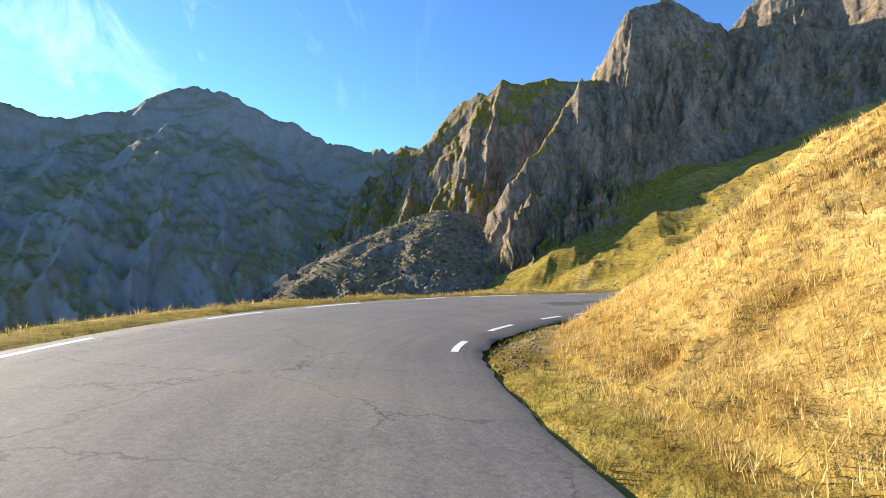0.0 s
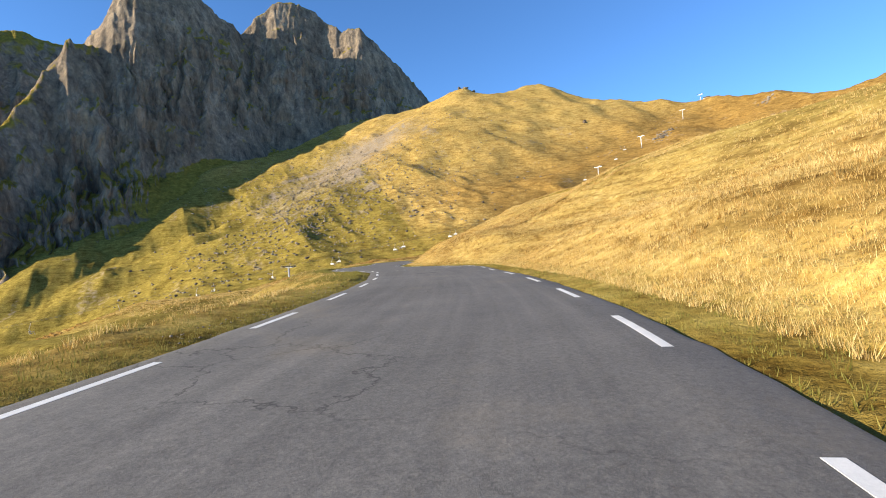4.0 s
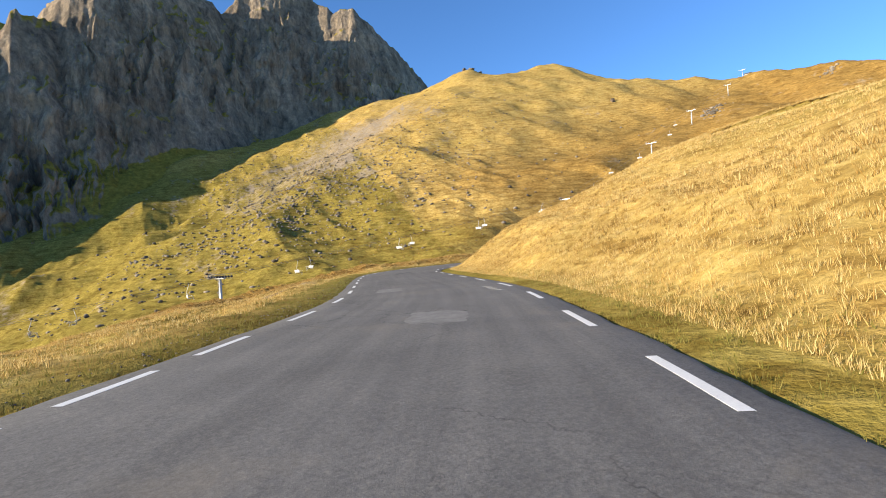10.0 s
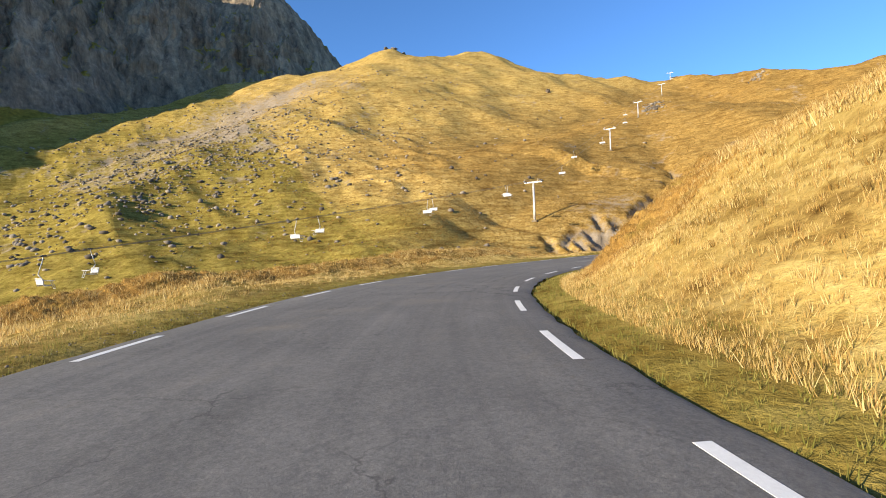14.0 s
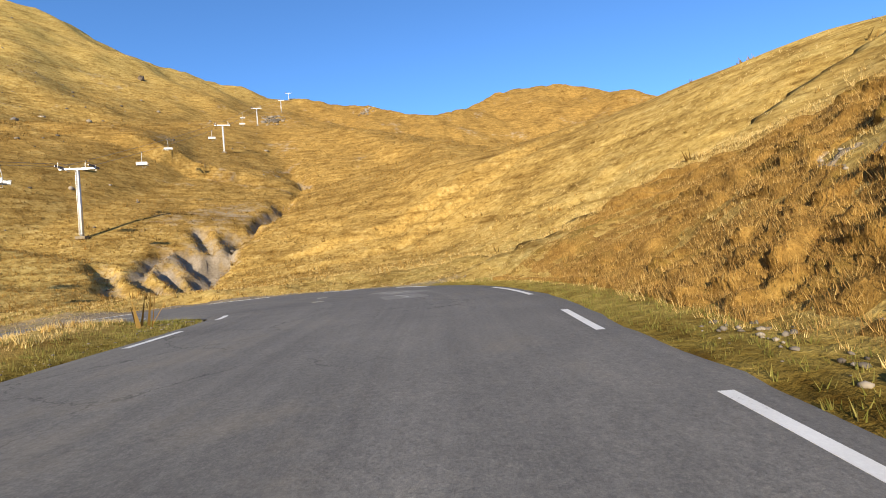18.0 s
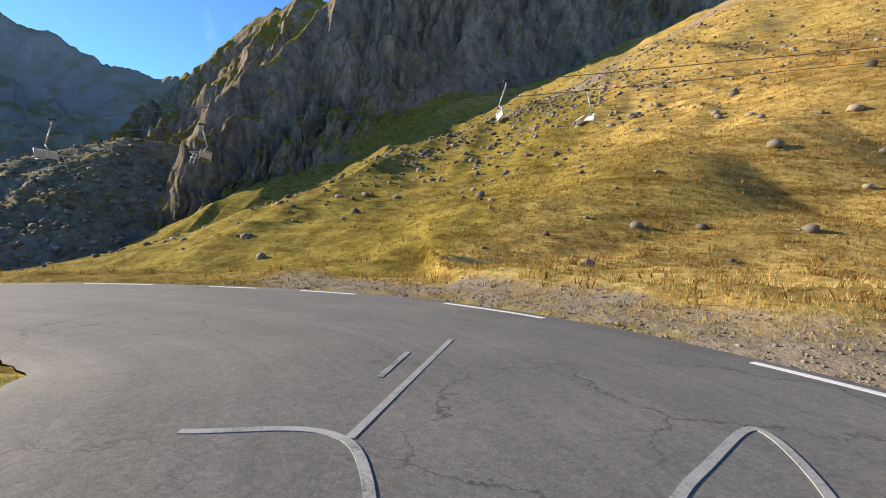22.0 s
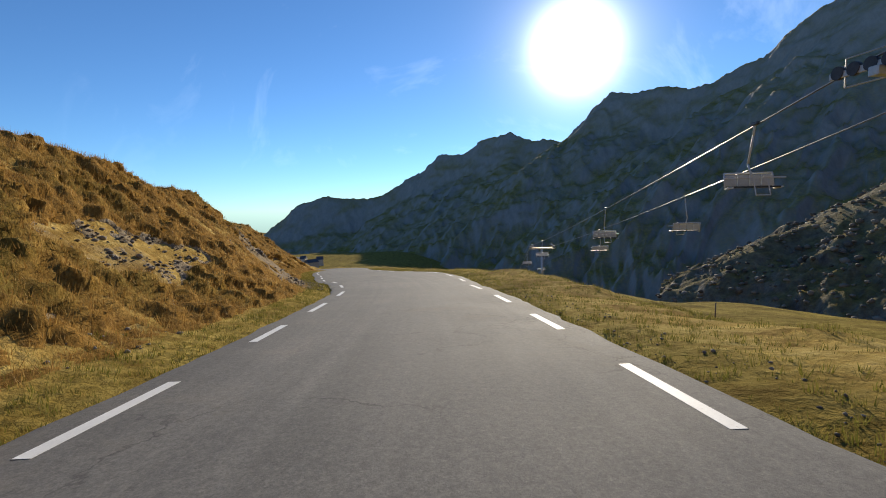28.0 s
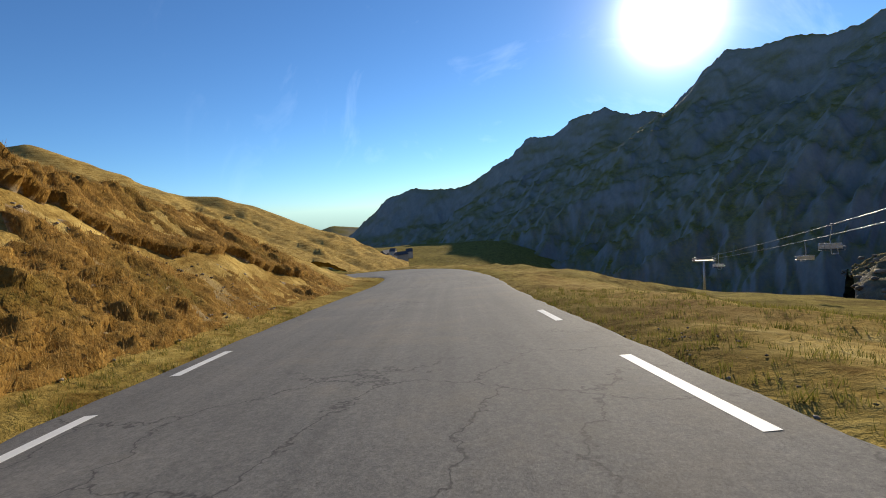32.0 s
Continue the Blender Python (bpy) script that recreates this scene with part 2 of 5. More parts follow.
BOULDERS = [(-11, 409, 1.9), (29, 374, 2.0), (24, 380, 1.2), (-4, 404, 1.2), (89, 259, 0.9), (84, 263, 0.6), (57, 299, 1.0), (-9, 328, 0.9), (122, 369, 1.4), (155, 296, 1.6), (171, 280, 1.0), (387, 360, 4), (367, 540, 5.5),
            (375, 536, 4.5), (360, 547, 5), (279, 644, 4.5), (272, 645, 3.5), (100, 330, 0.9), (75, 345, 1.1), (60, 400, 1.3), (95, 420, 1.5), (130, 440, 1.7), (160, 470, 1.9), (110, 300, 0.7), (140, 330, 1.0),
            (180, 420, 1.6), (200, 470, 2.0), (230, 520, 2.0), (70, 275, 0.6), (45, 330, 0.8), (105, 390, 1.2), (145, 400, 1.3), (85, 470, 1.4), (210, 430, 1.6)]
STONE_FIELDS = [
    ("pale_rubble", "pale bare rubble heaps on the ridge", [(461, 180, 4, 3, 1), (492, 238, 4, 3, 1), (400, 280, 8, 3, 1), (383, 272, 5, 3, 1)], 200, 0.8, 71),
    ("hillside_stones", "scattered grey stones on the green hillside", [(129, 379, 40, 60, 3), (123, 484, 40, 60, 2), (68, 342, 40, 45, 2), (230, 380, 80, 80, 0.7)], 4300, 0.5, 72),
    ("meadow_stones", "small stones scattered over the meadow", [(100, 290, 30, 40, 2), (130, 240, 30, 25, 1), (70, 320, 25, 35, 1)], 400, 0.16, 73)]
GRAVEL = [(20.3, 43.3, 0.2, 2.8, 1800, 0.022), (196, 226.3, 0.6, 2.6, 900, 0.03), (239.7, 270.4, 0.1, 3, 3000, 0.022), (339.9, 357.3, -0.4, -1.6, 1500, 0.024),
    (307.4, 338.3, -1.2, -5, 1200, 0.03), (357.3, 391.1, -1.2, -5, 1600, 0.035), (56, 241.2, -0.1, -1.2, 2500, 0.016), (268.5, 382.3, 0.1, 1.2, 1500, 0.016)]
VILLAGE = (-801, -237, 45, 30, 22)
# grass: (metres from, to, from and to beyond the edge, tufts, blades, height, width, dry, crowding to the edge)
GRASS_UP = [
    (9.0, 196.7, 1.12, 16.2, 58000, 9, 0.13, 0.014, True, 1.4),
    (212.0, 260.3, 1.12, 16.2, 6000, 9, 0.11, 0.014, True, 1.3),
    (9.0, 260.3, 11, 45, 36000, 7, 0.2, 0.04, True, 1.3),
    (9.0, 260.3, 0.06, 2.2, 12000, 7, 0.08, 0.014, False, 1.0),
    (9.0, 260.3, -0.12, -3.1, 12000, 7, 0.09, 0.014, False, 1.0),
    (9.0, 260.3, -2.25, -17.5, 22000, 8, 0.14, 0.018, True, 1.4),
    (196.7, 239.7, 8.0, 20.0, 12000, 11, 0.17, 0.02, True, 1.0),
    (12.5, 205.3, 3.75, 20.0, 9000, 10, 0.18, 0.022, 2, 1.0)]
GRASS_DOWN = [
    (261.9, 391.1, -10, -40, 16000, 7, 0.24, 0.05, True, 1.3),
    (261.9, 391.1, -0.06, -2.0, 9000, 7, 0.08, 0.014, False, 1.0),
    (255.1, 391.1, 0.12, 7.5, 20000, 7, 0.07, 0.014, False, 1.3),
    (255.1, 391.1, 6.25, 30, 14000, 7, 0.13, 0.035, False, 1.3),
    (268, 391.1, -7.5, -16, 9000, 9, 0.22, 0.018, True, 1.0)]

# tussocks on the open hillside: (x, y, spread in x and y, weight), tufts, blades, height, width
TUSSOCKS = [([(160, 212, 25, 20, 2), (185, 180, 35, 20, 1), (130, 245, 20, 30, 1.5), (200, 245, 35, 30, 1)], 26000, 7, 0.26, 0.05),
            ([(200, 340, 70, 70, 2), (160, 420, 55, 80, 2), (290, 340, 80, 80, 2), (290, 190, 70, 35, 1)], 24000, 6, 0.5, 0.13)]

# world: a low sun over the ridge, clear sky with thin cirrus
SUN_AZ, SUN_EL = 81.0, 17.0          # degrees left of +y, above the horizon


def direction(az, el):
    return Vector((-math.sin(radians(az)) * math.cos(radians(el)), math.cos(radians(az)) * math.cos(radians(el)), math.sin(radians(el))))


SUN_DIR = direction(SUN_AZ, SUN_EL)


def node(tree, kind, **sockets):
    n = tree.nodes.new(kind)
    for key, value in sockets.items():
        n.inputs[key.replace("_", " ")].default_value = value
    return n


def build_world():
    w = bpy.data.worlds.new("sky")
    scene.world = w
    w.use_nodes = True
    t = w.node_tree
    t.nodes.clear()
    out = t.nodes.new("ShaderNodeOutputWorld")
    bg = t.nodes.new("ShaderNodeBackground")
    bg.inputs["Strength"].default_value = SKY_STRENGTH
    sky = t.nodes.new("ShaderNodeTexSky")
    sky.sky_type = "NISHITA"
    sky.sun_disc = False
    sky.sun_elevation, sky.sun_rotation = radians(SUN_EL), radians(-SUN_AZ)
    sky.altitude, sky.air_density, sky.dust_density, sky.ozone_density = 2000, 1.0, 0.08, 2.5
    co = t.nodes.new("ShaderNodeTexCoord")
    dot = t.nodes.new("ShaderNodeVectorMath")
    dot.operation = "DOT_PRODUCT"
    dot.inputs[1].default_value = SUN_DIR
    t.links.new(co.outputs["Generated"], dot.inputs[0])
    # solar aureole: a tight bright core and a wide soft skirt
    total = None
    for power, gain in ((2600.0, 200.0), (620.0, 34.0), (150.0, 4.6), (22.0, 0.45)):
        p = t.nodes.new("ShaderNodeMath")
        p.operation = "POWER"
        p.use_clamp = False
        mx = t.nodes.new("ShaderNodeMath")
        mx.operation = "MAXIMUM"
        mx.inputs[1].default_value = 0.0
        t.links.new(dot.outputs["Value"], mx.inputs[0])
        t.links.new(mx.outputs[0], p.inputs[0])
        p.inputs[1].default_value = power
        g = t.nodes.new("ShaderNodeMath")
        g.operation = "MULTIPLY_ADD"
        g.inputs[1].default_value = gain
        t.links.new(p.outputs[0], g.inputs[0])
        if total is None:
            g.inputs[2].default_value = 0.0
        else:
            t.links.new(total, g.inputs[2])
        total = g.outputs[0]
    # cirrus: streaks of stretched noise, thin
    mp = t.nodes.new("ShaderNodeMapping")
    mp.inputs["Rotation"].default_value = (0.3, 0.2, radians(35))
    mp.inputs["Scale"].default_value = (9.0, 1.6, 3.0)
    t.links.new(co.outputs["Generated"], mp.inputs["Vector"])
    nz = node(t, "ShaderNodeTexNoise", Scale=1.6, Detail=6.0, Roughness=0.62, Distortion=0.6)
    t.links.new(mp.outputs[0], nz.inputs["Vector"])
    rp = t.nodes.new("ShaderNodeValToRGB")
    rp.color_ramp.elements[0].position, rp.color_ramp.elements[1].position = 0.56, 0.85
    rp.color_ramp.elements[0].color, rp.color_ramp.elements[1].color = (0, 0, 0, 1), (1, 1, 1, 1)
    t.links.new(nz.outputs["Fac"], rp.inputs[0])
    near = t.nodes.new("ShaderNodeMapRange")      # cirrus only on the sun's side of the sky
    near.inputs["From Min"].default_value, near.inputs["From Max"].default_value = 0.55, 0.95
    t.links.new(dot.outputs["Value"], near.inputs["Value"])
    cl = t.nodes.new("ShaderNodeMath")
    cl.operation = "MULTIPLY"
    t.links.new(rp.outputs[0], cl.inputs[0])
    t.links.new(near.outputs[0], cl.inputs[1])
    cg = t.nodes.new("ShaderNodeMath")
    cg.operation = "MULTIPLY_ADD"
    cg.inputs[1].default_value = 2.6
    t.links.new(cl.outputs[0], cg.inputs[0])
    t.links.new(total, cg.inputs[2])
    tint = t.nodes.new("ShaderNodeVectorMath")
    tint.operation = "SCALE"
    tint.inputs[0].default_value = (1.0, 0.98, 0.94)
    t.links.new(cg.outputs[0], tint.inputs["Scale"])
    blue = t.nodes.new("ShaderNodeVectorMath")
    blue.operation = "MULTIPLY"
    blue.inputs[1].default_value = SKY_TINT
    t.links.new(sky.outputs[0], blue.inputs[0])
    add = t.nodes.new("ShaderNodeVectorMath")
    add.operation = "ADD"
    t.links.new(blue.outputs[0], add.inputs[0])
    t.links.new(tint.outputs[0], add.inputs[1])
    t.links.new(add.outputs[0], bg.inputs["Color"])
    t.links.new(bg.outputs[0], out.inputs["Surface"])


SKY_STRENGTH, SKY_TINT = 0.105, (0.65, 0.96, 1.25)
build_world()
lamp = bpy.data.lights.new("sun", "SUN")
lamp.energy, lamp.angle, lamp.color = 5.0, radians(0.53), (1.0, 0.875, 0.675)
sun = new("sun", lamp)
sun.matrix_world = look((0, 0, 0), -SUN_DIR)


# ---- noise and height helpers ----
def hash2(ix, iy, seed):
    h = (ix.astype(np.int64) * 374761393 + iy.astype(np.int64) * 668265263 + seed * 1442695041) & 0x7FFFFFFF
    h = ((h ^ (h >> 13)) * 1274126177) & 0x7FFFFFFF
    return ((h ^ (h >> 16)) & 0xFFFFFF) / float(0xFFFFFF)


def vnoise(x, y, seed=0):
    """Smooth value noise, -1 to 1."""
    ix, iy = np.floor(x), np.floor(y)
    fx, fy = x - ix, y - iy
    fx, fy = fx * fx * fx * (fx * (fx * 6 - 15) + 10), fy * fy * fy * (fy * (fy * 6 - 15) + 10)
    a, b = hash2(ix, iy, seed), hash2(ix + 1, iy, seed)
    c, d = hash2(ix, iy + 1, seed), hash2(ix + 1, iy + 1, seed)
    return ((a + (b - a) * fx) * (1 - fy) + (c + (d - c) * fx) * fy) * 2 - 1


def fbm(x, y, size, octaves=4, seed=0, gain=0.5):
    total, amp, x, y = 0.0, 1.0, x / size, y / size
    for o in range(octaves):
        total = total + amp * vnoise(x, y, seed + o)
        x, y, amp = x * 2.03 + 17.1, y * 2.03 - 9.7, amp * gain
    return total


def ridged(x, y, size, octaves=5, seed=0, gain=0.55):
    total, amp, x, y = 0.0, 1.0, x / size, y / size
    for o in range(octaves):
        total = total + amp * (1 - 2 * np.abs(vnoise(x, y, seed + o)))
        x, y, amp = x * 2.1 + 5.3, y * 2.1 + 8.1, amp * gain
    return total


def smooth(a, b, x):
    t = np.clip((x - a) / (b - a), 0, 1)
    return t * t * (3 - 2 * t)


def crest(x, y, pts, slope, toe=None, distance=False):
    """Height of a ridge whose crest runs through pts (x, y, z) and falls by slope per metre to both sides;
    toe = (drop, slope): below that drop the slope eases."""
    best, near = np.full(x.shape, -1e9), np.full(x.shape, 1e9)
    for (ax, ay, az), (bx, by, bz) in zip(pts, pts[1:]):
        ux, uy = bx - ax, by - ay
        t = np.clip(((x - ax) * ux + (y - ay) * uy) / (ux * ux + uy * uy), 0, 1)
        d = np.hypot(x - ax - t * ux, y - ay - t * uy)
        drop = slope * (np.sqrt(d * d + 16) - 4)
        if toe:
            drop = np.minimum(drop, toe[0] + (drop - toe[0]) * toe[1] / slope)
        best, near = np.maximum(best, az + t * (bz - az) - drop), np.minimum(near, d)
    return (best, near) if distance else best


def smax(a, b, k):
    m = np.maximum(a, b)
    return m + k * np.log1p(np.exp(-np.abs(a - b) / k))

# ---- materials ----
def material(name, rough=0.9, metallic=0.0):
    m = bpy.data.materials.new(name)
    m.use_nodes = True
    b = m.node_tree.nodes["Principled BSDF"]
    b.inputs["Roughness"].default_value, b.inputs["Metallic"].default_value = rough, metallic
    b.inputs["Specular IOR Level"].default_value = 0.25
    return m, m.node_tree, b


def noise_node(t, co, scale, detail=5.0, rough=0.55, stretch=None):
    n = node(t, "ShaderNodeTexNoise", Scale=scale, Detail=detail, Roughness=rough)
    if stretch:
        mp = t.nodes.new("ShaderNodeMapping")
        mp.inputs["Scale"].default_value = stretch
        t.links.new(co, mp.inputs["Vector"])
        co = mp.outputs[0]
    t.links.new(co, n.inputs["Vector"])
    return n.outputs["Fac"]


def ramp(t, fac, stops):
    r = t.nodes.new("ShaderNodeValToRGB")
    els = r.color_ramp.elements
    while len(els) < len(stops):
        els.new(0.5)
    for e, (p, c) in zip(els, stops):
        e.position = p
        e.color = (*c, 1) if len(c) == 3 else c
    t.links.new(fac, r.inputs[0])
    return r.outputs[0]


def mix(t, fac, a, b, how="MIX"):
    m = t.nodes.new("ShaderNodeMix")
    m.data_type, m.blend_type = "RGBA", how
    for value, socket in ((fac, m.inputs[0]), (a, m.inputs[6]), (b, m.inputs[7])):
        if isinstance(value, (int, float)):
            socket.default_value = value
        elif isinstance(value, tuple):
            socket.default_value = (*value, 1)
        else:
            t.links.new(value, socket)
    return m.outputs[2]


def mathn(t, op, a, b=None, clamp=False):
    m = t.nodes.new("ShaderNodeMath")
    m.operation, m.use_clamp = op, clamp
    for value, socket in ((a, m.inputs[0]), (b, m.inputs[1])):
        if value is None:
            continue
        if isinstance(value, (int, float)):
            socket.default_value = value
        else:
            t.links.new(value, socket)
    return m.outputs[0]


def bump(t, b, height, strength, distance):
    n = node(t, "ShaderNodeBump", Strength=strength, Distance=distance)
    t.links.new(height, n.inputs["Height"])
    t.links.new(n.outputs[0], b.inputs["Normal"])


def position(t):
    return t.nodes.new("ShaderNodeNewGeometry").outputs["Position"]


def attribute(t, name):
    a = t.nodes.new("ShaderNodeAttribute")
    a.attribute_name = name
    return a.outputs["Fac"]


GOLD = [(0.25, (0.24, 0.145, 0.04)), (0.5, (0.49, 0.34, 0.105)), (0.75, (0.68, 0.53, 0.22))]
HEATH = [(0.25, (0.13, 0.075, 0.022)), (0.5, (0.32, 0.188, 0.05)), (0.75, (0.47, 0.32, 0.11))]
GREEN = [(0.25, (0.11, 0.093, 0.013)), (0.5, (0.275, 0.213, 0.048)), (0.75, (0.45, 0.345, 0.1))]
ROCK = [(0.2, (0.085, 0.066, 0.048)), (0.5, (0.25, 0.2, 0.14)), (0.8, (0.46, 0.375, 0.27))]


def ground_material():
    m, t, b = material("meadow", 1.0)
    b.inputs["Specular IOR Level"].default_value = 0.02
    co = position(t)
    fine = noise_node(t, co, 2.6, 6, 0.7)
    clump = noise_node(t, co, 0.35, 5, 0.65)
    broad = noise_node(t, co, 0.035, 4, 0.6)
    grain = mathn(t, "ADD", mathn(t, "MULTIPLY", fine, 0.45), mathn(t, "MULTIPLY", clump, 0.55))
    gold, green = ramp(t, grain, GOLD), ramp(t, grain, GREEN)
    lush = mathn(t, "ADD", attribute(t, "green"), mathn(t, "MULTIPLY", mathn(t, "SUBTRACT", broad, 0.5), 1.3))
    lush = mathn(t, "ADD", lush, mathn(t, "MULTIPLY", mathn(t, "SUBTRACT", clump, 0.5), 0.8), True)
    grass = mix(t, lush, gold, green)
    heath = mathn(t, "MULTIPLY", attribute(t, "green"), -1.0, True)      # brown heath where the slope is driest
    grass = mix(t, heath, grass, ramp(t, grain, HEATH))
    patchy = ramp(t, noise_node(t, co, 0.11, 6, 0.7), [(0.32, (0.55, 0.5, 0.45)), (0.5, (0.95, 0.95, 0.95)), (0.68, (1.12, 1.1, 1.05))])
    grass = mix(t, 0.8, grass, patchy, "MULTIPLY")
    tracks = ramp(t, noise_node(t, co, 0.5, 5, 0.7, (0.22, 0.22, 2.2)), [(0.36, (0.5, 0.43, 0.36)), (0.5, (0.95, 0.95, 0.95)), (0.66, (1.18, 1.16, 1.12))])
    grass = mix(t, 0.75, grass, tracks, "MULTIPLY")
    # tufts of brown and pale straw, half a metre to two metres across
    tuft = noise_node(t, co, 1.1, 7, 0.78)
    grass = mix(t, 0.85, grass, ramp(t, tuft, [(0.36, (0.42, 0.34, 0.26)), (0.47, (0.85, 0.82, 0.76)), (0.55, (1.0, 1.0, 1.0)), (0.66, (1.22, 1.25, 1.4))]), "MULTIPLY")
    stony = mathn(t, "ADD", attribute(t, "stone"), mathn(t, "MULTIPLY", mathn(t, "SUBTRACT", clump, 0.5), 1.1))
    stony = mathn(t, "MULTIPLY", mathn(t, "SUBTRACT", stony, 0.35), 3.0, True)
    rock = ramp(t, grain, ROCK)
    t.links.new(mix(t, stony, grass, rock), b.inputs["Base Color"])
    bump(t, b, grain, 0.9, 0.35)
    return m


def rock_material(name, grassy, tone, contrast=1.0):
    m, t, b = material(name, 1.0)
    b.inputs["Specular IOR Level"].default_value = 0.05
    co = position(t)
    strata = noise_node(t, co, 0.035, 8, 0.68, (1.0, 1.0, 0.28))
    fine = noise_node(t, co, 0.22, 8, 0.72)
    broad = noise_node(t, co, 0.008, 4, 0.6)
    grain = mathn(t, "ADD", mathn(t, "MULTIPLY", strata, 0.6), mathn(t, "MULTIPLY", fine, 0.4))
    low, high = 1 - 0.65 * contrast, 1 + 0.9 * contrast
    rock = ramp(t, grain, [(0.3, tuple(low * c for c in tone)), (0.5, tone), (0.72, tuple(min(1.0, high * c) for c in tone))])
    streak = noise_node(t, co, 0.11, 7, 0.75, (1.0, 1.0, 0.16))
    rock = mix(t, 0.85 * contrast, rock, ramp(t, streak, [(0.34, (0.3, 0.3, 0.33)), (0.5, (0.9, 0.9, 0.9)), (0.64, (1.5, 1.42, 1.3))]), "MULTIPLY")
    turf = ramp(t, fine, [(0.3, (0.11, 0.085, 0.016)), (0.55, (0.27, 0.2, 0.035)), (0.75, (0.42, 0.31, 0.07))])
    up = t.nodes.new("ShaderNodeSeparateXYZ")
    t.links.new(t.nodes.new("ShaderNodeNewGeometry").outputs["Normal"], up.inputs[0])
    flat = mathn(t, "ADD", mathn(t, "MULTIPLY", mathn(t, "SUBTRACT", up.outputs["Z"], 0.55), 3.2),
                 mathn(t, "MULTIPLY", mathn(t, "SUBTRACT", broad, 0.5), 2.6))
    flat = mathn(t, "MULTIPLY", mathn(t, "ADD", flat, mathn(t, "SUBTRACT", fine, 0.5)), grassy, True)
    t.links.new(mix(t, flat, rock, turf), b.inputs["Base Color"])
    bump(t, b, grain, 1.0, 5.0 * contrast)
    return m


def asphalt_material():
    m, t, b = material("asphalt", 0.78)
    co = position(t)
    lane = t.nodes.new("ShaderNodeCombineXYZ")
    t.links.new(attribute(t, "along"), lane.inputs[0])
    t.links.new(attribute(t, "aside"), lane.inputs[1])
    fine = noise_node(t, co, 45, 6, 0.8)
    speckle = noise_node(t, co, 14, 5, 0.8)
    worn = noise_node(t, co, 0.6, 6, 0.65)
    broad = noise_node(t, co, 0.09, 3, 0.5)
    streaks = noise_node(t, lane.outputs[0], 1.0, 5, 0.6, (0.07, 2.6, 1.0))
    tone = mathn(t, "ADD", mathn(t, "MULTIPLY", worn, 0.4), mathn(t, "ADD", mathn(t, "MULTIPLY", broad, 0.25), mathn(t, "MULTIPLY", streaks, 0.35)))
    base = ramp(t, tone, [(0.32, (0.102, 0.097, 0.09)), (0.5, (0.152, 0.144, 0.131)), (0.68, (0.212, 0.199, 0.178))])
    grit = mathn(t, "ADD", mathn(t, "MULTIPLY", fine, 0.55), mathn(t, "MULTIPLY", speckle, 0.45))
    base = mix(t, 0.9, base, ramp(t, grit, [(0.3, (0.35, 0.35, 0.36)), (0.5, (0.95, 0.95, 0.95)), (0.68, (1.7, 1.66, 1.58))]), "MULTIPLY")
    # fine cracks, wandering across the lane
    bent = t.nodes.new("ShaderNodeVectorMath")
    bent.operation = "ADD"
    warp = node(t, "ShaderNodeTexNoise", Scale=1.3, Detail=4.0, Roughness=0.7)
    t.links.new(co, warp.inputs["Vector"])
    t.links.new(co, bent.inputs[0])
    t.links.new(warp.outputs["Color"], bent.inputs[1])
    cells = node(t, "ShaderNodeTexVoronoi", Scale=0.42)
    cells.feature = "DISTANCE_TO_EDGE"
    t.links.new(bent.outputs[0], cells.inputs["Vector"])
    crack = ramp(t, cells.outputs["Distance"], [(0.0, (1, 1, 1)), (0.012, (0, 0, 0))])
    crack = mathn(t, "MULTIPLY", crack, ramp(t, noise_node(t, co, 0.16, 3, 0.5), [(0.48, (0, 0, 0)), (0.6, (0.75, 0.75, 0.75))]))
    base = mix(t, crack, base, (0.03, 0.029, 0.028))
    # dust and earth carried in from the verges
    dust = mathn(t, "MULTIPLY", ramp(t, noise_node(t, co, 0.3, 6, 0.7), [(0.55, (0, 0, 0)), (0.75, (0.5, 0.5, 0.5))]), 1.0)
    base = mix(t, dust, base, (0.2, 0.165, 0.115))
    t.links.new(base, b.inputs["Base Color"])
    b.inputs["Specular IOR Level"].default_value = 0.3
    t.links.new(ramp(t, worn, [(0.3, (0.82, 0.82, 0.82)), (0.7, (0.92, 0.92, 0.92))]), b.inputs["Roughness"])
    bump(t, b, grit, 0.7, 0.012)
    return m


def paint_material(name, colour, wear=0.55):
    m, t, b = material(name, 0.6)
    co = position(t)
    fine = noise_node(t, co, 30, 6, 0.8)
    worn = noise_node(t, co, 2.2, 5, 0.6)
    f = mathn(t, "ADD", mathn(t, "MULTIPLY", fine, 0.55), mathn(t, "MULTIPLY", worn, 0.45))
    t.links.new(ramp(t, f, [(wear - 0.22, (0.13, 0.13, 0.12)), (wear - 0.1, tuple(0.8 * c for c in colour)), (wear + 0.2, colour)]),
                b.inputs["Base Color"])
    bump(t, b, fine, 0.3, 0.004)
    return m


MEADOW = ground_material()
CLIFF = rock_material("cliff", 2.6, (0.235, 0.187, 0.135))
# paler and flatter than CLIFF: the distance haze is put into its colour
HAZED_CLIFF = rock_material("hazed_cliff", 0.6, (0.31, 0.275, 0.24), 0.22)
SCREE = rock_material("scree", 0.45, (0.19, 0.18, 0.165))
ASPHALT = asphalt_material()
LINE_PAINT = paint_material("line_paint", (0.8, 0.79, 0.75), 0.5)

# ---- the road's line ----
START_BACK, END_ON = 14.0, 60.0


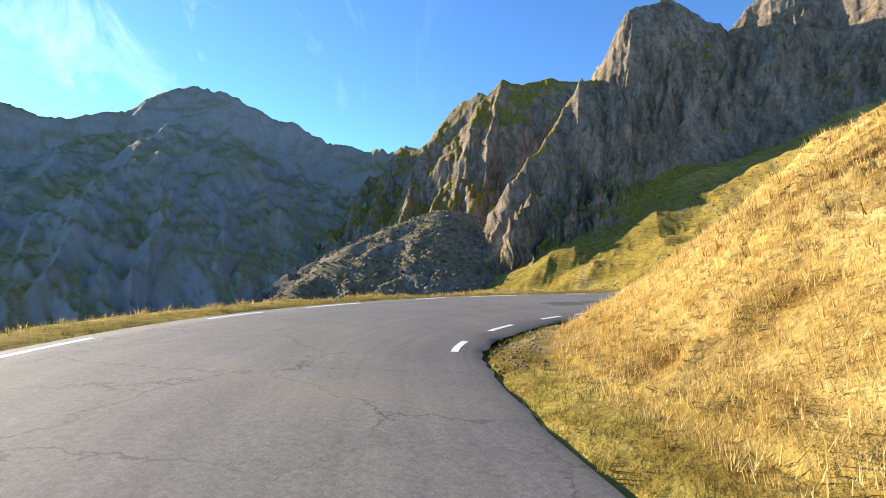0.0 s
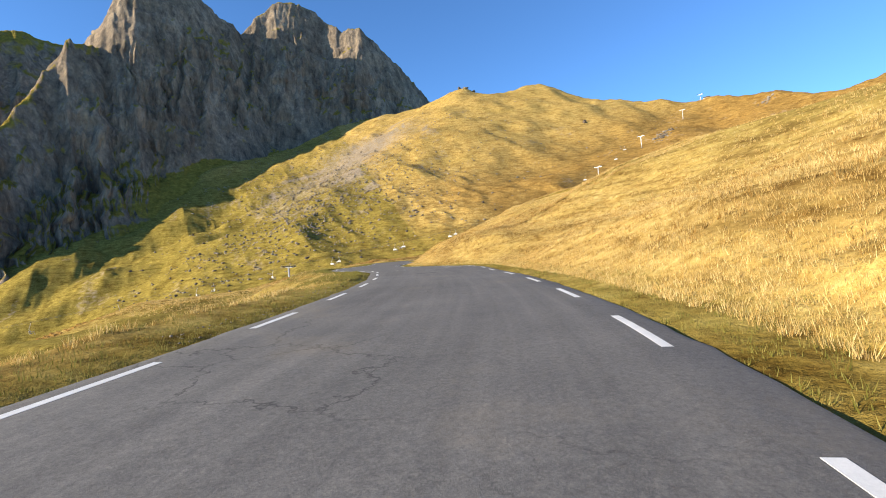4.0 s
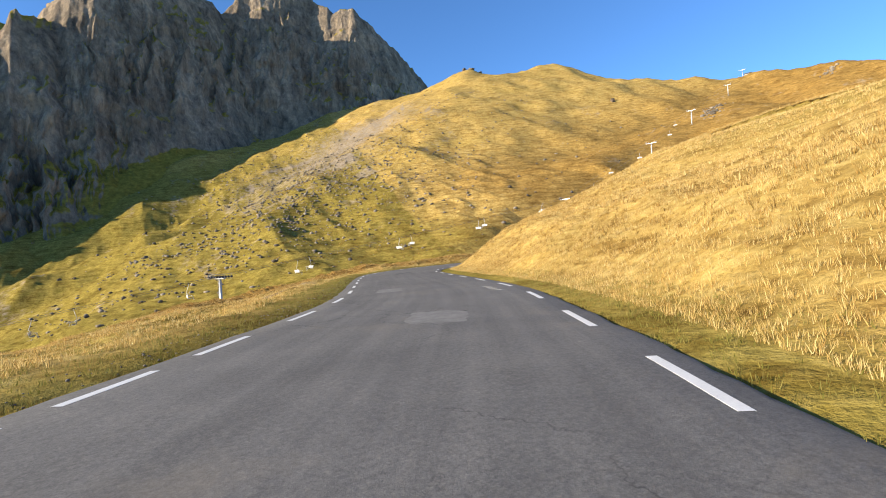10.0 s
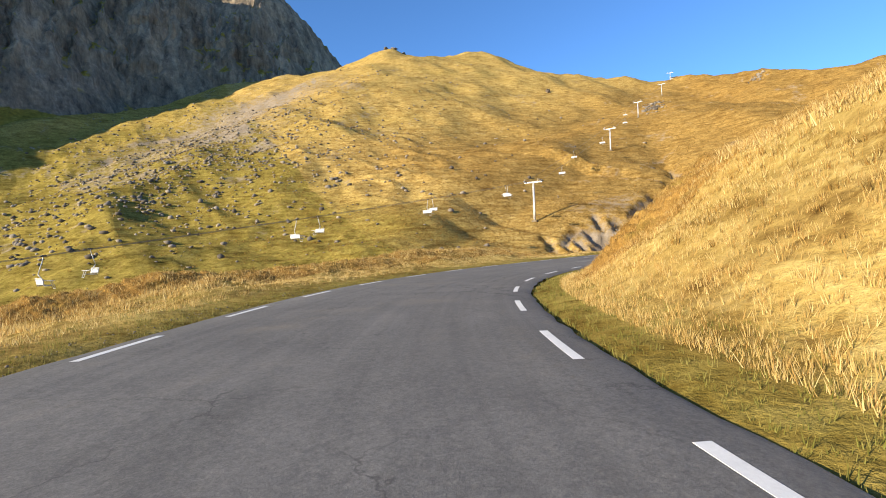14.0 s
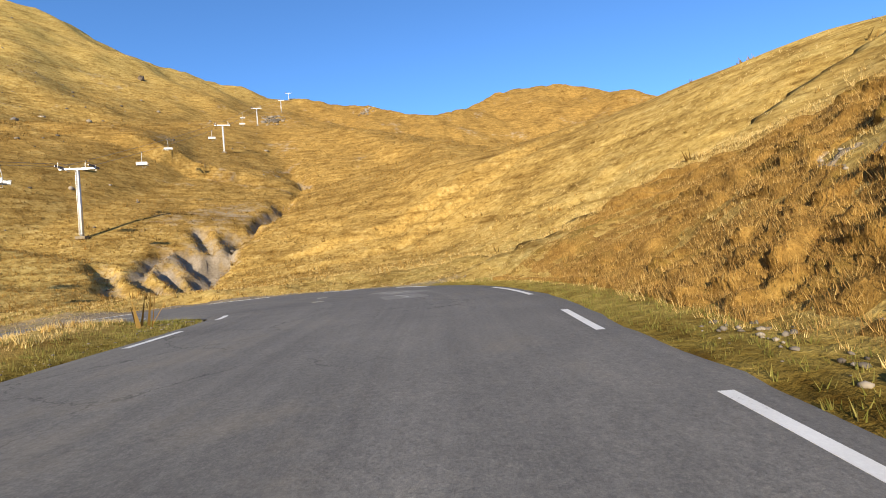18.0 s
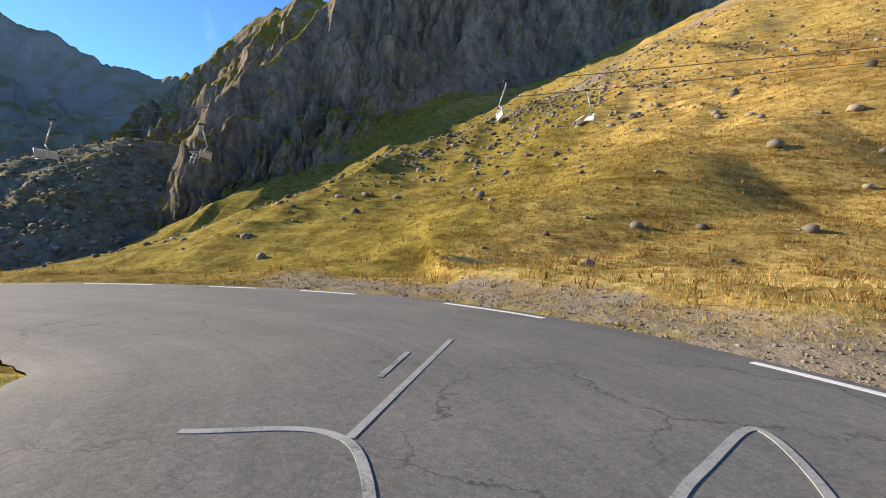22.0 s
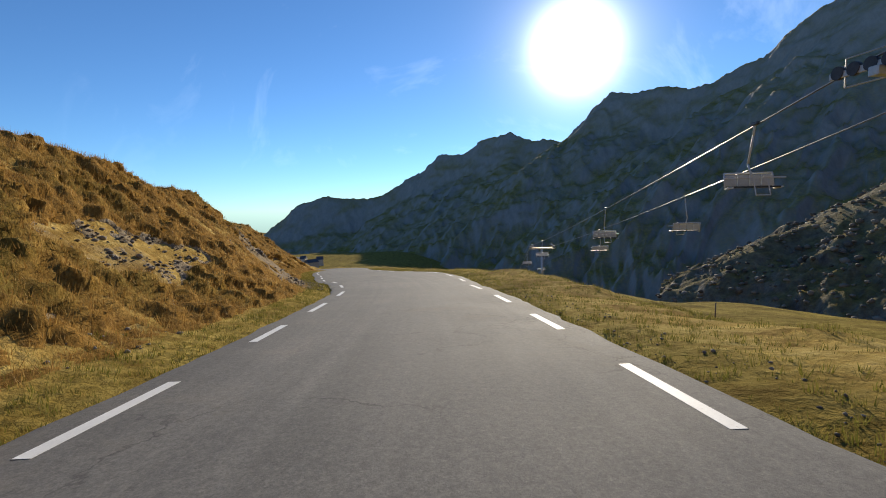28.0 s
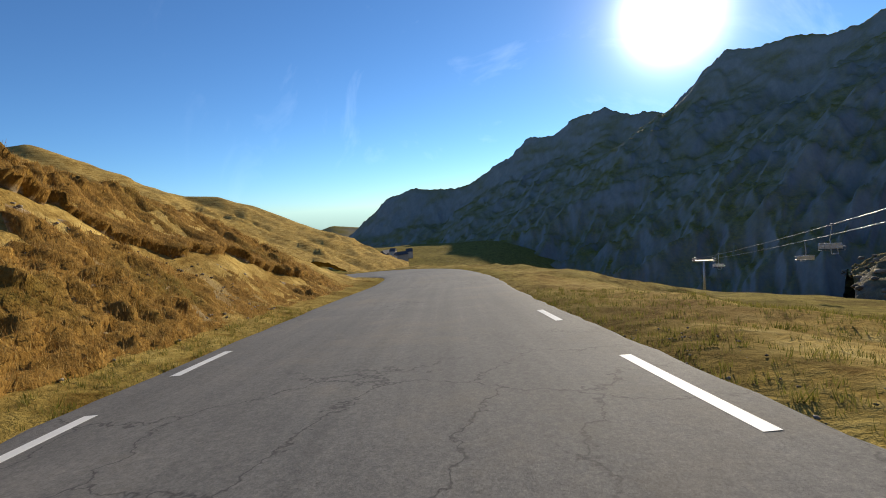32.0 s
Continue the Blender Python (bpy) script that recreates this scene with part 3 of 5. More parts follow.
def spline(pts, step):
    """Catmull-Rom through pts, sampled about every step metres."""
    p = np.array(pts, float)
    p = np.vstack([2 * p[0] - p[1], p, 2 * p[-1] - p[-2]])
    out = []
    for i in range(1, len(p) - 2):
        n = max(1, int(np.hypot(*(p[i + 1] - p[i])[:2]) / step))
        t = (np.arange(n) / n)[:, None]
        a, b, c, d = p[i - 1], p[i], p[i + 1], p[i + 2]
        out.append(0.5 * (2 * b + (c - a) * t + (2 * a - 5 * b + 4 * c - d) * t ** 2 + (3 * b - a - 3 * c + d) * t ** 3))
    out.append(p[-2:-1])
    return np.vstack(out)


LINE = spline(ROAD, 0.5)
TAN = np.gradient(LINE[:, :2], axis=0)
TAN /= np.linalg.norm(TAN, axis=1)[:, None]
NOR = np.stack([TAN[:, 1], -TAN[:, 0]], 1)          # to the right of the way
LEN = np.concatenate([[0], np.cumsum(np.hypot(*np.diff(LINE[:, :2], axis=0).T))])


def interp(rows, col):
    """Values that change along the road: rows of (metres, values...)."""
    r = np.array(rows, float)
    return lambda s: np.interp(s, r[:, 0], r[:, col])


half_at = interp(HALF_WIDTH, 1)                      # half the paved width along the road
HALF = 2.5


def nearest(x, y, lo, hi):
    """Index of the nearest sample of the road between lo and hi, its distance and side (+ right)."""
    idx, dist = np.zeros(x.shape, int), np.full(x.shape, 1e9)
    px, py = LINE[lo:hi:2, 0], LINE[lo:hi:2, 1]
    for a in range(0, len(x), 4000):
        d = np.hypot(x[a:a + 4000, None] - px, y[a:a + 4000, None] - py)
        k = d.argmin(1)
        idx[a:a + 4000], dist[a:a + 4000] = lo + 2 * k, d[np.arange(len(k)), k]
    side = (x - LINE[idx, 0]) * NOR[idx, 0] + (y - LINE[idx, 1]) * NOR[idx, 1]
    return idx, dist, np.sign(side) * dist


TURN = int(np.searchsorted(LEN, TURN_AT))


def bank(s, lat, table, sgn):
    """Height over the road at lat metres from its middle, on one side."""
    d = np.maximum(lat * sgn - half_at(s), 0)
    verge, slope, reach, slope2 = (interp(table, c)(s) for c in (1, 2, 3, 4))
    e = np.maximum(d - verge, 0)
    soft = np.sqrt(e * e + 0.6) - 0.775
    knee = np.maximum(e - reach, 0)
    return np.minimum(d, verge) * 0.03 * np.sign(slope) + slope * (soft - knee) + slope2 * knee


def far_ground(x, y):
    """The wide land: a meadow shelf over a deep valley, the golden hill, the spur above the road, a boulder mound."""
    u = -((x - VALLEY[0]) * VALLEY[2] + (y - VALLEY[1]) * VALLEY[3])
    base = SHELF + 0.035 * np.clip(x - 60, -200, 200) - 75 * smooth(0, 110, u) - 20 * smooth(150, 700, u) - 130 * smooth(1100, 2100, u)
    base = base - 170 * smooth(200, 900, u) * smooth(-0.25, 0.3, (y - 150) / np.maximum(np.abs(x), 60))
    base = base + 2.0 * fbm(x, y, 90, 3, 3)
    hollow = 10 * smooth(70, -40, x) * smooth(280, 340, y) * (1 - smooth(360, 430, y))
    g = crest(x, y, GOLD_CREST, 0.6, (150, 0.45)) + 4.0 * fbm(x, y, 62, 5, 11) + 2.2 * ridged(x, y, 52, 4, 21, 0.5)
    s = crest(x, y, SPUR_CREST, 0.24) + 1.0 * fbm(x, y, 25, 3, 31)
    a = crest(x, y, APRON_CREST, 0.33) + 1.6 * fbm(x, y, 26, 4, 41) + 0.8 * ridged(x, y, 17, 3, 44, 0.5)
    z = smax(smax(smax(base, g, 4), s, 2.0), a, 2.0)
    z = z - hollow
    d, floor = gully_line(x, y)
    v = floor + 0.24 * np.maximum(d - 2, 0) + 0.45 * np.maximum(d - 30, 0) + 0.6 * fbm(x, y, 20, 3, 43)
    return -smax(-z, -v, 3.0) - gully_cut(x, y)


def gully_line(x, y):
    """Distance from the stream's line and the height of its bed there."""
    d, f = np.full(x.shape, 1e9), np.zeros(x.shape)
    for (ax, ay, az), (bx, by, bz) in zip(GULLY, GULLY[1:]):
        ux, uy = bx - ax, by - ay
        k = np.clip(((x - ax) * ux + (y - ay) * uy) / (ux * ux + uy * uy), 0, 1)
        e = np.hypot(x - ax - k * ux, y - ay - k * uy)
        f, d = np.where(e < d, az + k * (bz - az), f), np.minimum(d, e)
    return d, f


def gully_cut(x, y):
    wob = 2.2 * vnoise(x / 6, y / 6, 3) + 1.3 * vnoise(x / 2, y / 2, 4)
    cut = 3.0 * (1 - smooth(0.4, 3.2, gully_line(x, y)[0] + wob)) * smooth(150, 158, x) * (1 - smooth(250, 280, x))
    for (ax, ay), (bx, by) in zip(SCARS[::2], SCARS[1::2]):      # side runnels torn into the turf
        ux, uy = bx - ax, by - ay
        k = np.clip(((x - ax) * ux + (y - ay) * uy) / (ux * ux + uy * uy), 0, 1)
        cut = np.maximum(cut, 1.7 * (1 - smooth(0.3, 1.7, np.hypot(x - ax - k * ux, y - ay - k * uy) + 0.5 * wob)))
    return cut


def ground(x, y):
    """Height of the land at arrays x, y, and how green and how stony it is."""
    x, y = np.asarray(x, float), np.asarray(y, float)
    zf = far_ground(x, y)
    ia, da, la = nearest(x, y, 0, TURN)
    ib, db, lb = nearest(x, y, TURN, len(LINE))
    out_w, out_z = 0, 0
    for i, d, l, rt, lt in ((ia, da, la, RIGHT_A, LEFT_A), (ib, db, lb, RIGHT_B, LEFT_B)):
        s = LEN[i]
        h = np.where(l > 0, bank(s, l, rt, 1), bank(s, l, lt, -1))
        off = d - half_at(s)
        rough = smooth(0.6, 5, off)
        z = LINE[i, 2] + h + rough * (0.35 * fbm(x, y, 5, 3, 51) + 0.12 * fbm(x, y, 1.3, 2, 61))
        w = (1 - smooth(NEAR_IN, NEAR_OUT, d)) / (0.4 + np.maximum(off, 0)) ** 2
        out_w, out_z = out_w + w, out_z + w * z
    dm = np.minimum(da - half_at(LEN[ia]), db - half_at(LEN[ib])) + HALF
    wf = smooth(4, NEAR_OUT, dm) / 300.0 + 1e-9
    z = (out_z + wf * zf) / (out_w + wf)
    under = 1 - smooth(HALF - 0.12, HALF + 0.02, dm)
    z = z - 0.22 * under - 0.1 * (1 - smooth(HALF + 0.1, HALF + 1.0, dm))
    verge = 1 - smooth(HALF + 0.5, HALF + 2.6, dm)
    slope_rough = ridged(x, y, 30, 3, 71)
    extra = 0.0
    for s0, s1, lat0, lat1, amount in STONY:
        for i, l in ((ia, la), (ib, lb)):
            s, e = LEN[i], np.abs(l) - half_at(LEN[i])
            m = smooth(s0 - 2, s0 + 2, s) * (1 - smooth(s1 - 2, s1 + 2, s)) * (np.sign(l) == np.sign(lat1))
            extra = extra + amount * m * smooth(abs(lat0) - 0.4, abs(lat0) + 0.4, e) * (1 - smooth(abs(lat1) - 1, abs(lat1) + 1, e))
    green = 0.75 * verge + smooth(14, 60, dm) * (0.62 * (1 - smooth(-5, 45, z)) + 0.5 * (1 - smooth(45, 120, z))) + 0.05
    sunny = smooth(110, 190, x) * (1 - smooth(270, 400, y))      # the drier slopes under the lift
    green = green * (1 - 0.7 * sunny) - 0.9 * sunny * smooth(10, 35, dm)
    green = green + 0.6 * smooth(3, 9, lb) * (LEN[ib] > 268) * (da > 14)      # the meadow below the second leg
    green = green + 0.45 * smooth(-4, -12, la) * (LEN[ia] < 223) * (db > 14)
    stone = 0.12 + 0.3 * smooth(0.9, 1.5, slope_rough) * smooth(30, 120, dm) + extra
    for fx, fy, rx, ry, amount in STONY_SLOPES:
        stone = stone + amount * np.exp(-((x - fx) / rx) ** 2 - ((y - fy) / ry) ** 2)
    stone = stone + 0.24 * np.minimum(1, gully_cut(x, y) / 1.6) * smooth(20, 40, dm)
    return z, green, stone


def grid_mesh(name, X, Y, Z, attrs, mat):
    ny, nx = X.shape
    me = bpy.data.meshes.new(name)
    me.vertices.add(nx * ny)
    me.vertices.foreach_set("co", np.stack([X, Y, Z], -1).astype(np.float32).ravel())
    i = (np.arange(ny - 1)[:, None] * nx + np.arange(nx - 1)[None]).ravel()
    quads = np.stack([i, i + 1, i + nx + 1, i + nx], 1)
    me.loops.add(quads.size)
    me.loops.foreach_set("vertex_index", quads.ravel().astype(np.int32))
    me.polygons.add(len(quads))
    me.polygons.foreach_set("loop_start", (np.arange(len(quads)) * 4).astype(np.int32))
    me.polygons.foreach_set("use_smooth", np.ones(len(quads), bool))
    for key, v in attrs.items():
        me.attributes.new(key, "FLOAT", "POINT").data.foreach_set("value", np.asarray(v, np.float32).ravel())
    me.update(calc_edges=True)
    me.validate()
    me.materials.append(mat)
    return new(name, me)


def graded(lo, hi, step, far, growth):
    c = list(np.arange(lo, hi + step / 2, step))
    for sgn in (-1, 1):
        p, d = (c[0] if sgn < 0 else c[-1]), step
        while abs(p) < far:
            d = min(d * growth, 5.0 if -160 < p < 700 else 220)
            p += sgn * d
            c.append(p) if sgn > 0 else c.insert(0, p)
    return np.array(c)


gx, gy = graded(-75, 165, 0.7, 4600, 1.03), graded(-15, 225, 0.7, 4600, 1.03)
GX, GY = np.meshgrid(gx, gy)
gz, gg, gs = ground(GX.ravel(), GY.ravel())
land = grid_mesh("ground", GX, GY, gz.reshape(GX.shape), {"green": gg, "stone": gs}, MEADOW)
tagged(land, "golden and green alpine grass slopes with stony patches", "ground", kind="structure")


# ---- mountains: fans of rock seen across the valley ----
def mountain(name, label, pts, slope, toe, az, dist, n_az, n_d, rough, mat, centre=(60, 150), ribs=0.0, shift=0.04, crag=0.12, fine_ribs=0.0, footed=0.0, spurs=()):
    A, D = np.meshgrid(np.radians(np.linspace(*az, n_az)), np.linspace(dist[0], dist[1], n_d))
    X, Y = centre[0] - np.sin(A) * D, centre[1] + np.cos(A) * D
    x, y = X.ravel(), Y.ravel()
    amp, size = rough
    z, d = crest(x, y, pts, slope, toe, True)
    for pts2 in spurs:                               # buttresses that come down from the crest
        z = np.maximum(z, crest(x, y, pts2, 1.25 * slope))
    # ribs and gullies grow away from the crest, so that the skyline keeps its line
    away = crag + (1 - crag) * smooth(0, 1.3 * size, d)
    wx, wy = x + 0.3 * size * fbm(x, y, size, 3, 7), y + 0.3 * size * fbm(x, y, size, 3, 8)
    foot = 1 - footed * smooth(0.8 * size, 1.8 * size, d)      # gentle scree at the foot
    z = z + amp * away * foot * (0.6 * ridged(wx, wy, size, 6, 81, 0.54) + 0.3 * fbm(x, y, size * 0.4, 4, 91, 0.5) - 0.35)
    z = z + fine_ribs * foot * away * ridged(A.ravel() * 800 - 0.15 * D.ravel(), D.ravel() * 0.3, 0.17 * size, 3, 87, 0.6)
    z = z + ribs * foot * away * (0.7 * ridged(A.ravel() * 800 + 0.25 * D.ravel() + 0.25 * (wx - x), D.ravel() * 0.22, 0.5 * size, 4, 85, 0.55) - 0.3)
    # ledges and broken ribs: shift the face sideways by noise that also changes with height
    away = away * (1 - 0.8 * smooth(0.9 * size, 1.7 * size, d))
    X = X + (shift * size * away * fbm(x + 0.6 * y, 1.7 * z, size * 0.3, 4, 96)).reshape(X.shape)
    Y = Y + (shift * size * away * fbm(y - 0.6 * x, 1.7 * z, size * 0.3, 4, 97)).reshape(X.shape)
    ob = grid_mesh(name, X, Y, z.reshape(X.shape), {}, mat)
    return tagged(ob, label, "mountain", kind="structure")


mountain("mountain_massif", "steep grey rock massif with jagged summits above scree", MASSIF_CREST, 2.2, (270, 0.8),
         (38, -42), (240, 1000), 640, 480, (16, 70), CLIFF, ribs=24, shift=0.06, crag=0.2, fine_ribs=5, footed=0.97, spurs=MASSIF_SPURS)
mountain("mountain_back", "distant grey rock ridge with broken skyline", BACK_CREST, 1.4, (260, 0.75),
         (46, -10), (380, 1400), 360, 280, (24, 110), CLIFF, ribs=26, crag=0.25, fine_ribs=3)
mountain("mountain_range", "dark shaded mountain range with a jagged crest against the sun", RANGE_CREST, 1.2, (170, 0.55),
         (128, 20), (560, 3000), 700, 320, (20, 210), HAZED_CLIFF, ribs=28, shift=0.03, crag=0.6, fine_ribs=5)
mound = mountain("mountain_mound", "grey scree mound of loose boulders across the valley", MOUND_CREST, 0.6, None,
         (68, 12), (250, 900), 260, 260, (7, 40), SCREE)
mountain("mountain_west", "dark rocky hilltops beyond the bank", WEST_CREST, 0.5, None,
         (172, 112), (330, 620), 160, 60, (5, 45), MEADOW, centre=(14, 163))
mountain("mountain_far_hill", "far hill at the end of the valley, haze put into its colour", FAR_HILL, 0.3, None,
         (134, 104), (2600, 3400), 60, 30, (8, 160), HAZED_CLIFF)

# ---- road ----
road_root = None


def build_road():
    cols = np.array([-1, -0.96, -0.75, -0.36, 0, 0.36, 0.75, 0.96, 1])
    lift = np.array([-0.06, 0.0, 0.015, 0.035, 0.045, 0.035, 0.015, 0.0, -0.06])
    k = np.arange(0, len(LINE), 1)
    edge = 0.05 * vnoise(LEN[k] / 1.1, LEN[k] * 0, 5) + 0.04 * vnoise(LEN[k] / 0.35, LEN[k] * 0, 6)
    C = half_at(LEN[k])[:, None] * cols[None]
    C[:, 0] += edge - 0.05
    C[:, -1] += edge[::-1] + 0.05
    X, Y = LINE[k, 0, None] + NOR[k, 0, None] * C, LINE[k, 1, None] + NOR[k, 1, None] * C
    Z = LINE[k, 2, None] + lift[None]
    ob = grid_mesh("road", X, Y, Z, {"along": np.repeat(LEN[k], len(cols)), "aside": C}, ASPHALT)
    return tagged(ob, "worn grey asphalt mountain road with dashed white edge lines", "road", kind="structure")


road_root = build_road()


def road_at(s, lat, lift=0.0):
    i = np.clip(np.searchsorted(LEN, s), 1, len(LEN) - 1)
    f = (s - LEN[i - 1]) / (LEN[i] - LEN[i - 1])
    p = LINE[i - 1] * (1 - f) + LINE[i] * f
    n = NOR[i - 1] * (1 - f) + NOR[i] * f
    crown = np.interp(abs(lat) / half_at(s), (0, 0.36, 0.75, 0.96, 1), (0.045, 0.035, 0.015, 0, -0.06))
    return Vector((p[0] + n[0] * lat, p[1] + n[1] * lat, p[2] + crown + lift))


def part(name, bm, mat, parent=None, label=""):
    me = bpy.data.meshes.new(name)
    bm.to_mesh(me)
    bm.free()
    me.materials.append(mat)
    ob = new(name, me)
    if parent:
        ob.parent = parent
    if label:
        tagged(ob, label)
    return ob


def stripe(name, pts, width, mat, parent, label="", lift=0.005):
    """A painted stripe along points (s, lat) on the road."""
    bm = bmesh.new()
    P = [road_at(s, l, lift) for s, l in pts]
    prev = None
    for i, p in enumerate(P):
        d = (P[min(i + 1, len(P) - 1)] - P[max(i - 1, 0)])
        n = Vector((d.y, -d.x, 0)).normalized() * width / 2
        row = [bm.verts.new(p - n), bm.verts.new(p + n)]
        low = [bm.verts.new(p - n - Vector((0, 0, 0.008))), bm.verts.new(p + n - Vector((0, 0, 0.008)))]
        if prev:
            bm.faces.new((prev[0][0], prev[0][1], row[1], row[0]))
            bm.faces.new((prev[1][0], prev[0][0], row[0], low[0]))
            bm.faces.new((prev[0][1], prev[1][1], low[1], row[1]))
        prev = (row, low)
    return part(name, bm, mat, parent, label)


for side, starts in ((-1, LEFT_DASHES), (1, RIGHT_DASHES)):
    marks = []
    for a, b in zip(starts, starts[1:]):              # dashes between the known ones keep about the same rhythm
        n = max(1, round((b - a) / 5.1))
        marks += [(a + (b - a) * k / n, 0.45 * (b - a) / n) for k in range(n)]
    for s, length in marks:
        if side < 0 and 236 < s < 268:
            continue
        length = min(max(length, 1.8), 3.0)
        stripe("edge_line", [(s + length * k / 6, side * (half_at(s + length * k / 6) - 0.52)) for k in range(7)], 0.15, LINE_PAINT, road_root)

# ---- more materials ----
def plain(name, colour, rough, metallic=0.0, var=0.25, scale=6.0, bumps=0.0):
    m, t, b = material(name, rough, metallic)
    co = t.nodes.new("ShaderNodeTexCoord").outputs["Object"]
    f = mathn(t, "ADD", mathn(t, "MULTIPLY", noise_node(t, co, scale, 5, 0.65), 0.6), mathn(t, "MULTIPLY", noise_node(t, co, scale * 7, 4, 0.7), 0.4))
    t.links.new(ramp(t, f, [(0.3, tuple(c * (1 - var) for c in colour)), (0.7, tuple(min(1.0, c * (1 + var)) for c in colour))]), b.inputs["Base Color"])
    if bumps:
        bump(t, b, f, 0.7, bumps)
    return m


def grass_material(name, stops):
    m, t, b = material(name, 0.75)
    isl = t.nodes.new("ShaderNodeNewGeometry").outputs["Random Per Island"]
    broad = noise_node(t, position(t), 0.12, 4, 0.6)
    f = mathn(t, "ADD", mathn(t, "MULTIPLY", isl, 0.55), mathn(t, "MULTIPLY", broad, 0.5))
    c = ramp(t, f, stops)
    t.links.new(c, b.inputs["Base Color"])
    tr = t.nodes.new("ShaderNodeBsdfTranslucent")
    t.links.new(c, tr.inputs["Color"])
    ms = t.nodes.new("ShaderNodeMixShader")
    ms.inputs[0].default_value = 0.35
    t.links.new(b.outputs[0], ms.inputs[1])
    t.links.new(tr.outputs[0], ms.inputs[2])
    t.links.new(ms.outputs[0], t.nodes["Material Output"].inputs["Surface"])
    return m


GALVANISED = plain("galvanised_steel", (0.5, 0.5, 0.49), 0.45, 0.6, 0.15, 3)
DARK_STEEL = plain("dark_steel", (0.07, 0.07, 0.075), 0.5, 0.5, 0.3, 8)
CHAIR_PAINT = plain("chair_paint", (0.55, 0.55, 0.53), 0.5, 0.1, 0.15, 8)
CABLE = plain("steel_cable", (0.16, 0.16, 0.17), 0.4, 0.8, 0.2, 5)
SIGN_BACK = plain("sign_back", (0.33, 0.32, 0.3), 0.5, 0.4, 0.25, 4)
WHITE_PLASTIC = plain("white_plastic", (0.75, 0.75, 0.72), 0.5, 0, 0.1, 8)
STONE = plain("boulder_stone", (0.16, 0.135, 0.105), 0.9, 0, 0.6, 1.1, 0.06)
DARK_STONE = plain("dark_stone", (0.13, 0.1, 0.072), 0.9, 0, 0.55, 1.5, 0.05)
PALE_STONE = plain("pale_stone", (0.2, 0.158, 0.103), 0.9, 0, 0.35, 0.8, 0.05)
WOOD = plain("grey_wood", (0.2, 0.16, 0.12), 0.85, 0, 0.35, 12)
ROOF = plain("slate_roof", (0.09, 0.09, 0.1), 0.7, 0, 0.3, 1)
WALL = plain("pale_render", (0.5, 0.46, 0.4), 0.9, 0, 0.15, 0.5)
GLASS_DARK = plain("window_glass", (0.03, 0.035, 0.04), 0.15, 0, 0.2, 1)
GRAFFITI = paint_material("graffiti_paint", (0.44, 0.43, 0.4), 0.6)
OLD_PATCH = plain("old_patch", (0.2, 0.19, 0.172), 0.85, 0, 0.35, 3, 0.01)
NEW_PATCH = plain("dark_patch", (0.088, 0.086, 0.083), 0.8, 0, 0.4, 3, 0.01)
DRY_GRASS = grass_material("dry_grass", [(0.15, (0.37, 0.2, 0.05)), (0.5, (0.6, 0.42, 0.14)), (0.85, (0.77, 0.62, 0.3))])
TUSSOCK = grass_material("tussock", [(0.15, (0.07, 0.043, 0.011)), (0.45, (0.19, 0.115, 0.024)), (0.65, (0.36, 0.195, 0.042)), (0.9, (0.5, 0.33, 0.095))])
VERGE_GRASS = grass_material("verge_grass", [(0.15, (0.1, 0.1, 0.016)), (0.5, (0.2, 0.19, 0.035)), (0.85, (0.34, 0.27, 0.08))])


# ---- mesh helpers ----
def tube(bm, a, b, r0, r1=None, n=10):
    """A closed tapered tube from a to b."""
    r1 = r0 if r1 is None else r1
    a, b = Vector(a), Vector(b)
    turn = (b - a).to_track_quat("Z", "Y").to_matrix()
    rings = []
    for p, r in ((a, r0), (b, r1)):
        rings.append([bm.verts.new(p + turn @ Vector((r * math.cos(6.2832 * i / n), r * math.sin(6.2832 * i / n), 0))) for i in range(n)])
    for i in range(n):
        bm.faces.new((rings[0][i], rings[0][(i + 1) % n], rings[1][(i + 1) % n], rings[1][i])).smooth = n > 6
    bm.faces.new(rings[0][::-1])
    bm.faces.new(rings[1])
    return bm


def box(bm, centre, size, turn=None, bevel=0.0):
    """A box, with bevelled edges if wanted."""
    made = bmesh.ops.create_cube(bm, size=1.0)["verts"]
    m = Matrix.Translation(centre) @ (turn.to_4x4() if turn else Matrix()) @ Matrix.Diagonal((*size, 1))
    bmesh.ops.transform(bm, matrix=m, verts=made)
    if bevel:
        edges = list({e for v in made for e in v.link_edges})
        bmesh.ops.bevel(bm, geom=edges, offset=bevel, segments=2, affect="EDGES", profile=0.6)
    return bm


def bar(bm, pts, r, n=8):
    for a, b in zip(pts, pts[1:]):
        tube(bm, a, b, r, r, n)
    return bm


def empty(name, m, label, category, group=""):
    ob = new(name)
    ob.matrix_world = m
    return tagged(ob, label, category, group)


def land_z(x, y):
    return float(ground(np.array([x]), np.array([y]))[0][0])


def lands_z(xs, ys):
    return ground(np.asarray(xs, float), np.asarray(ys, float))[0]


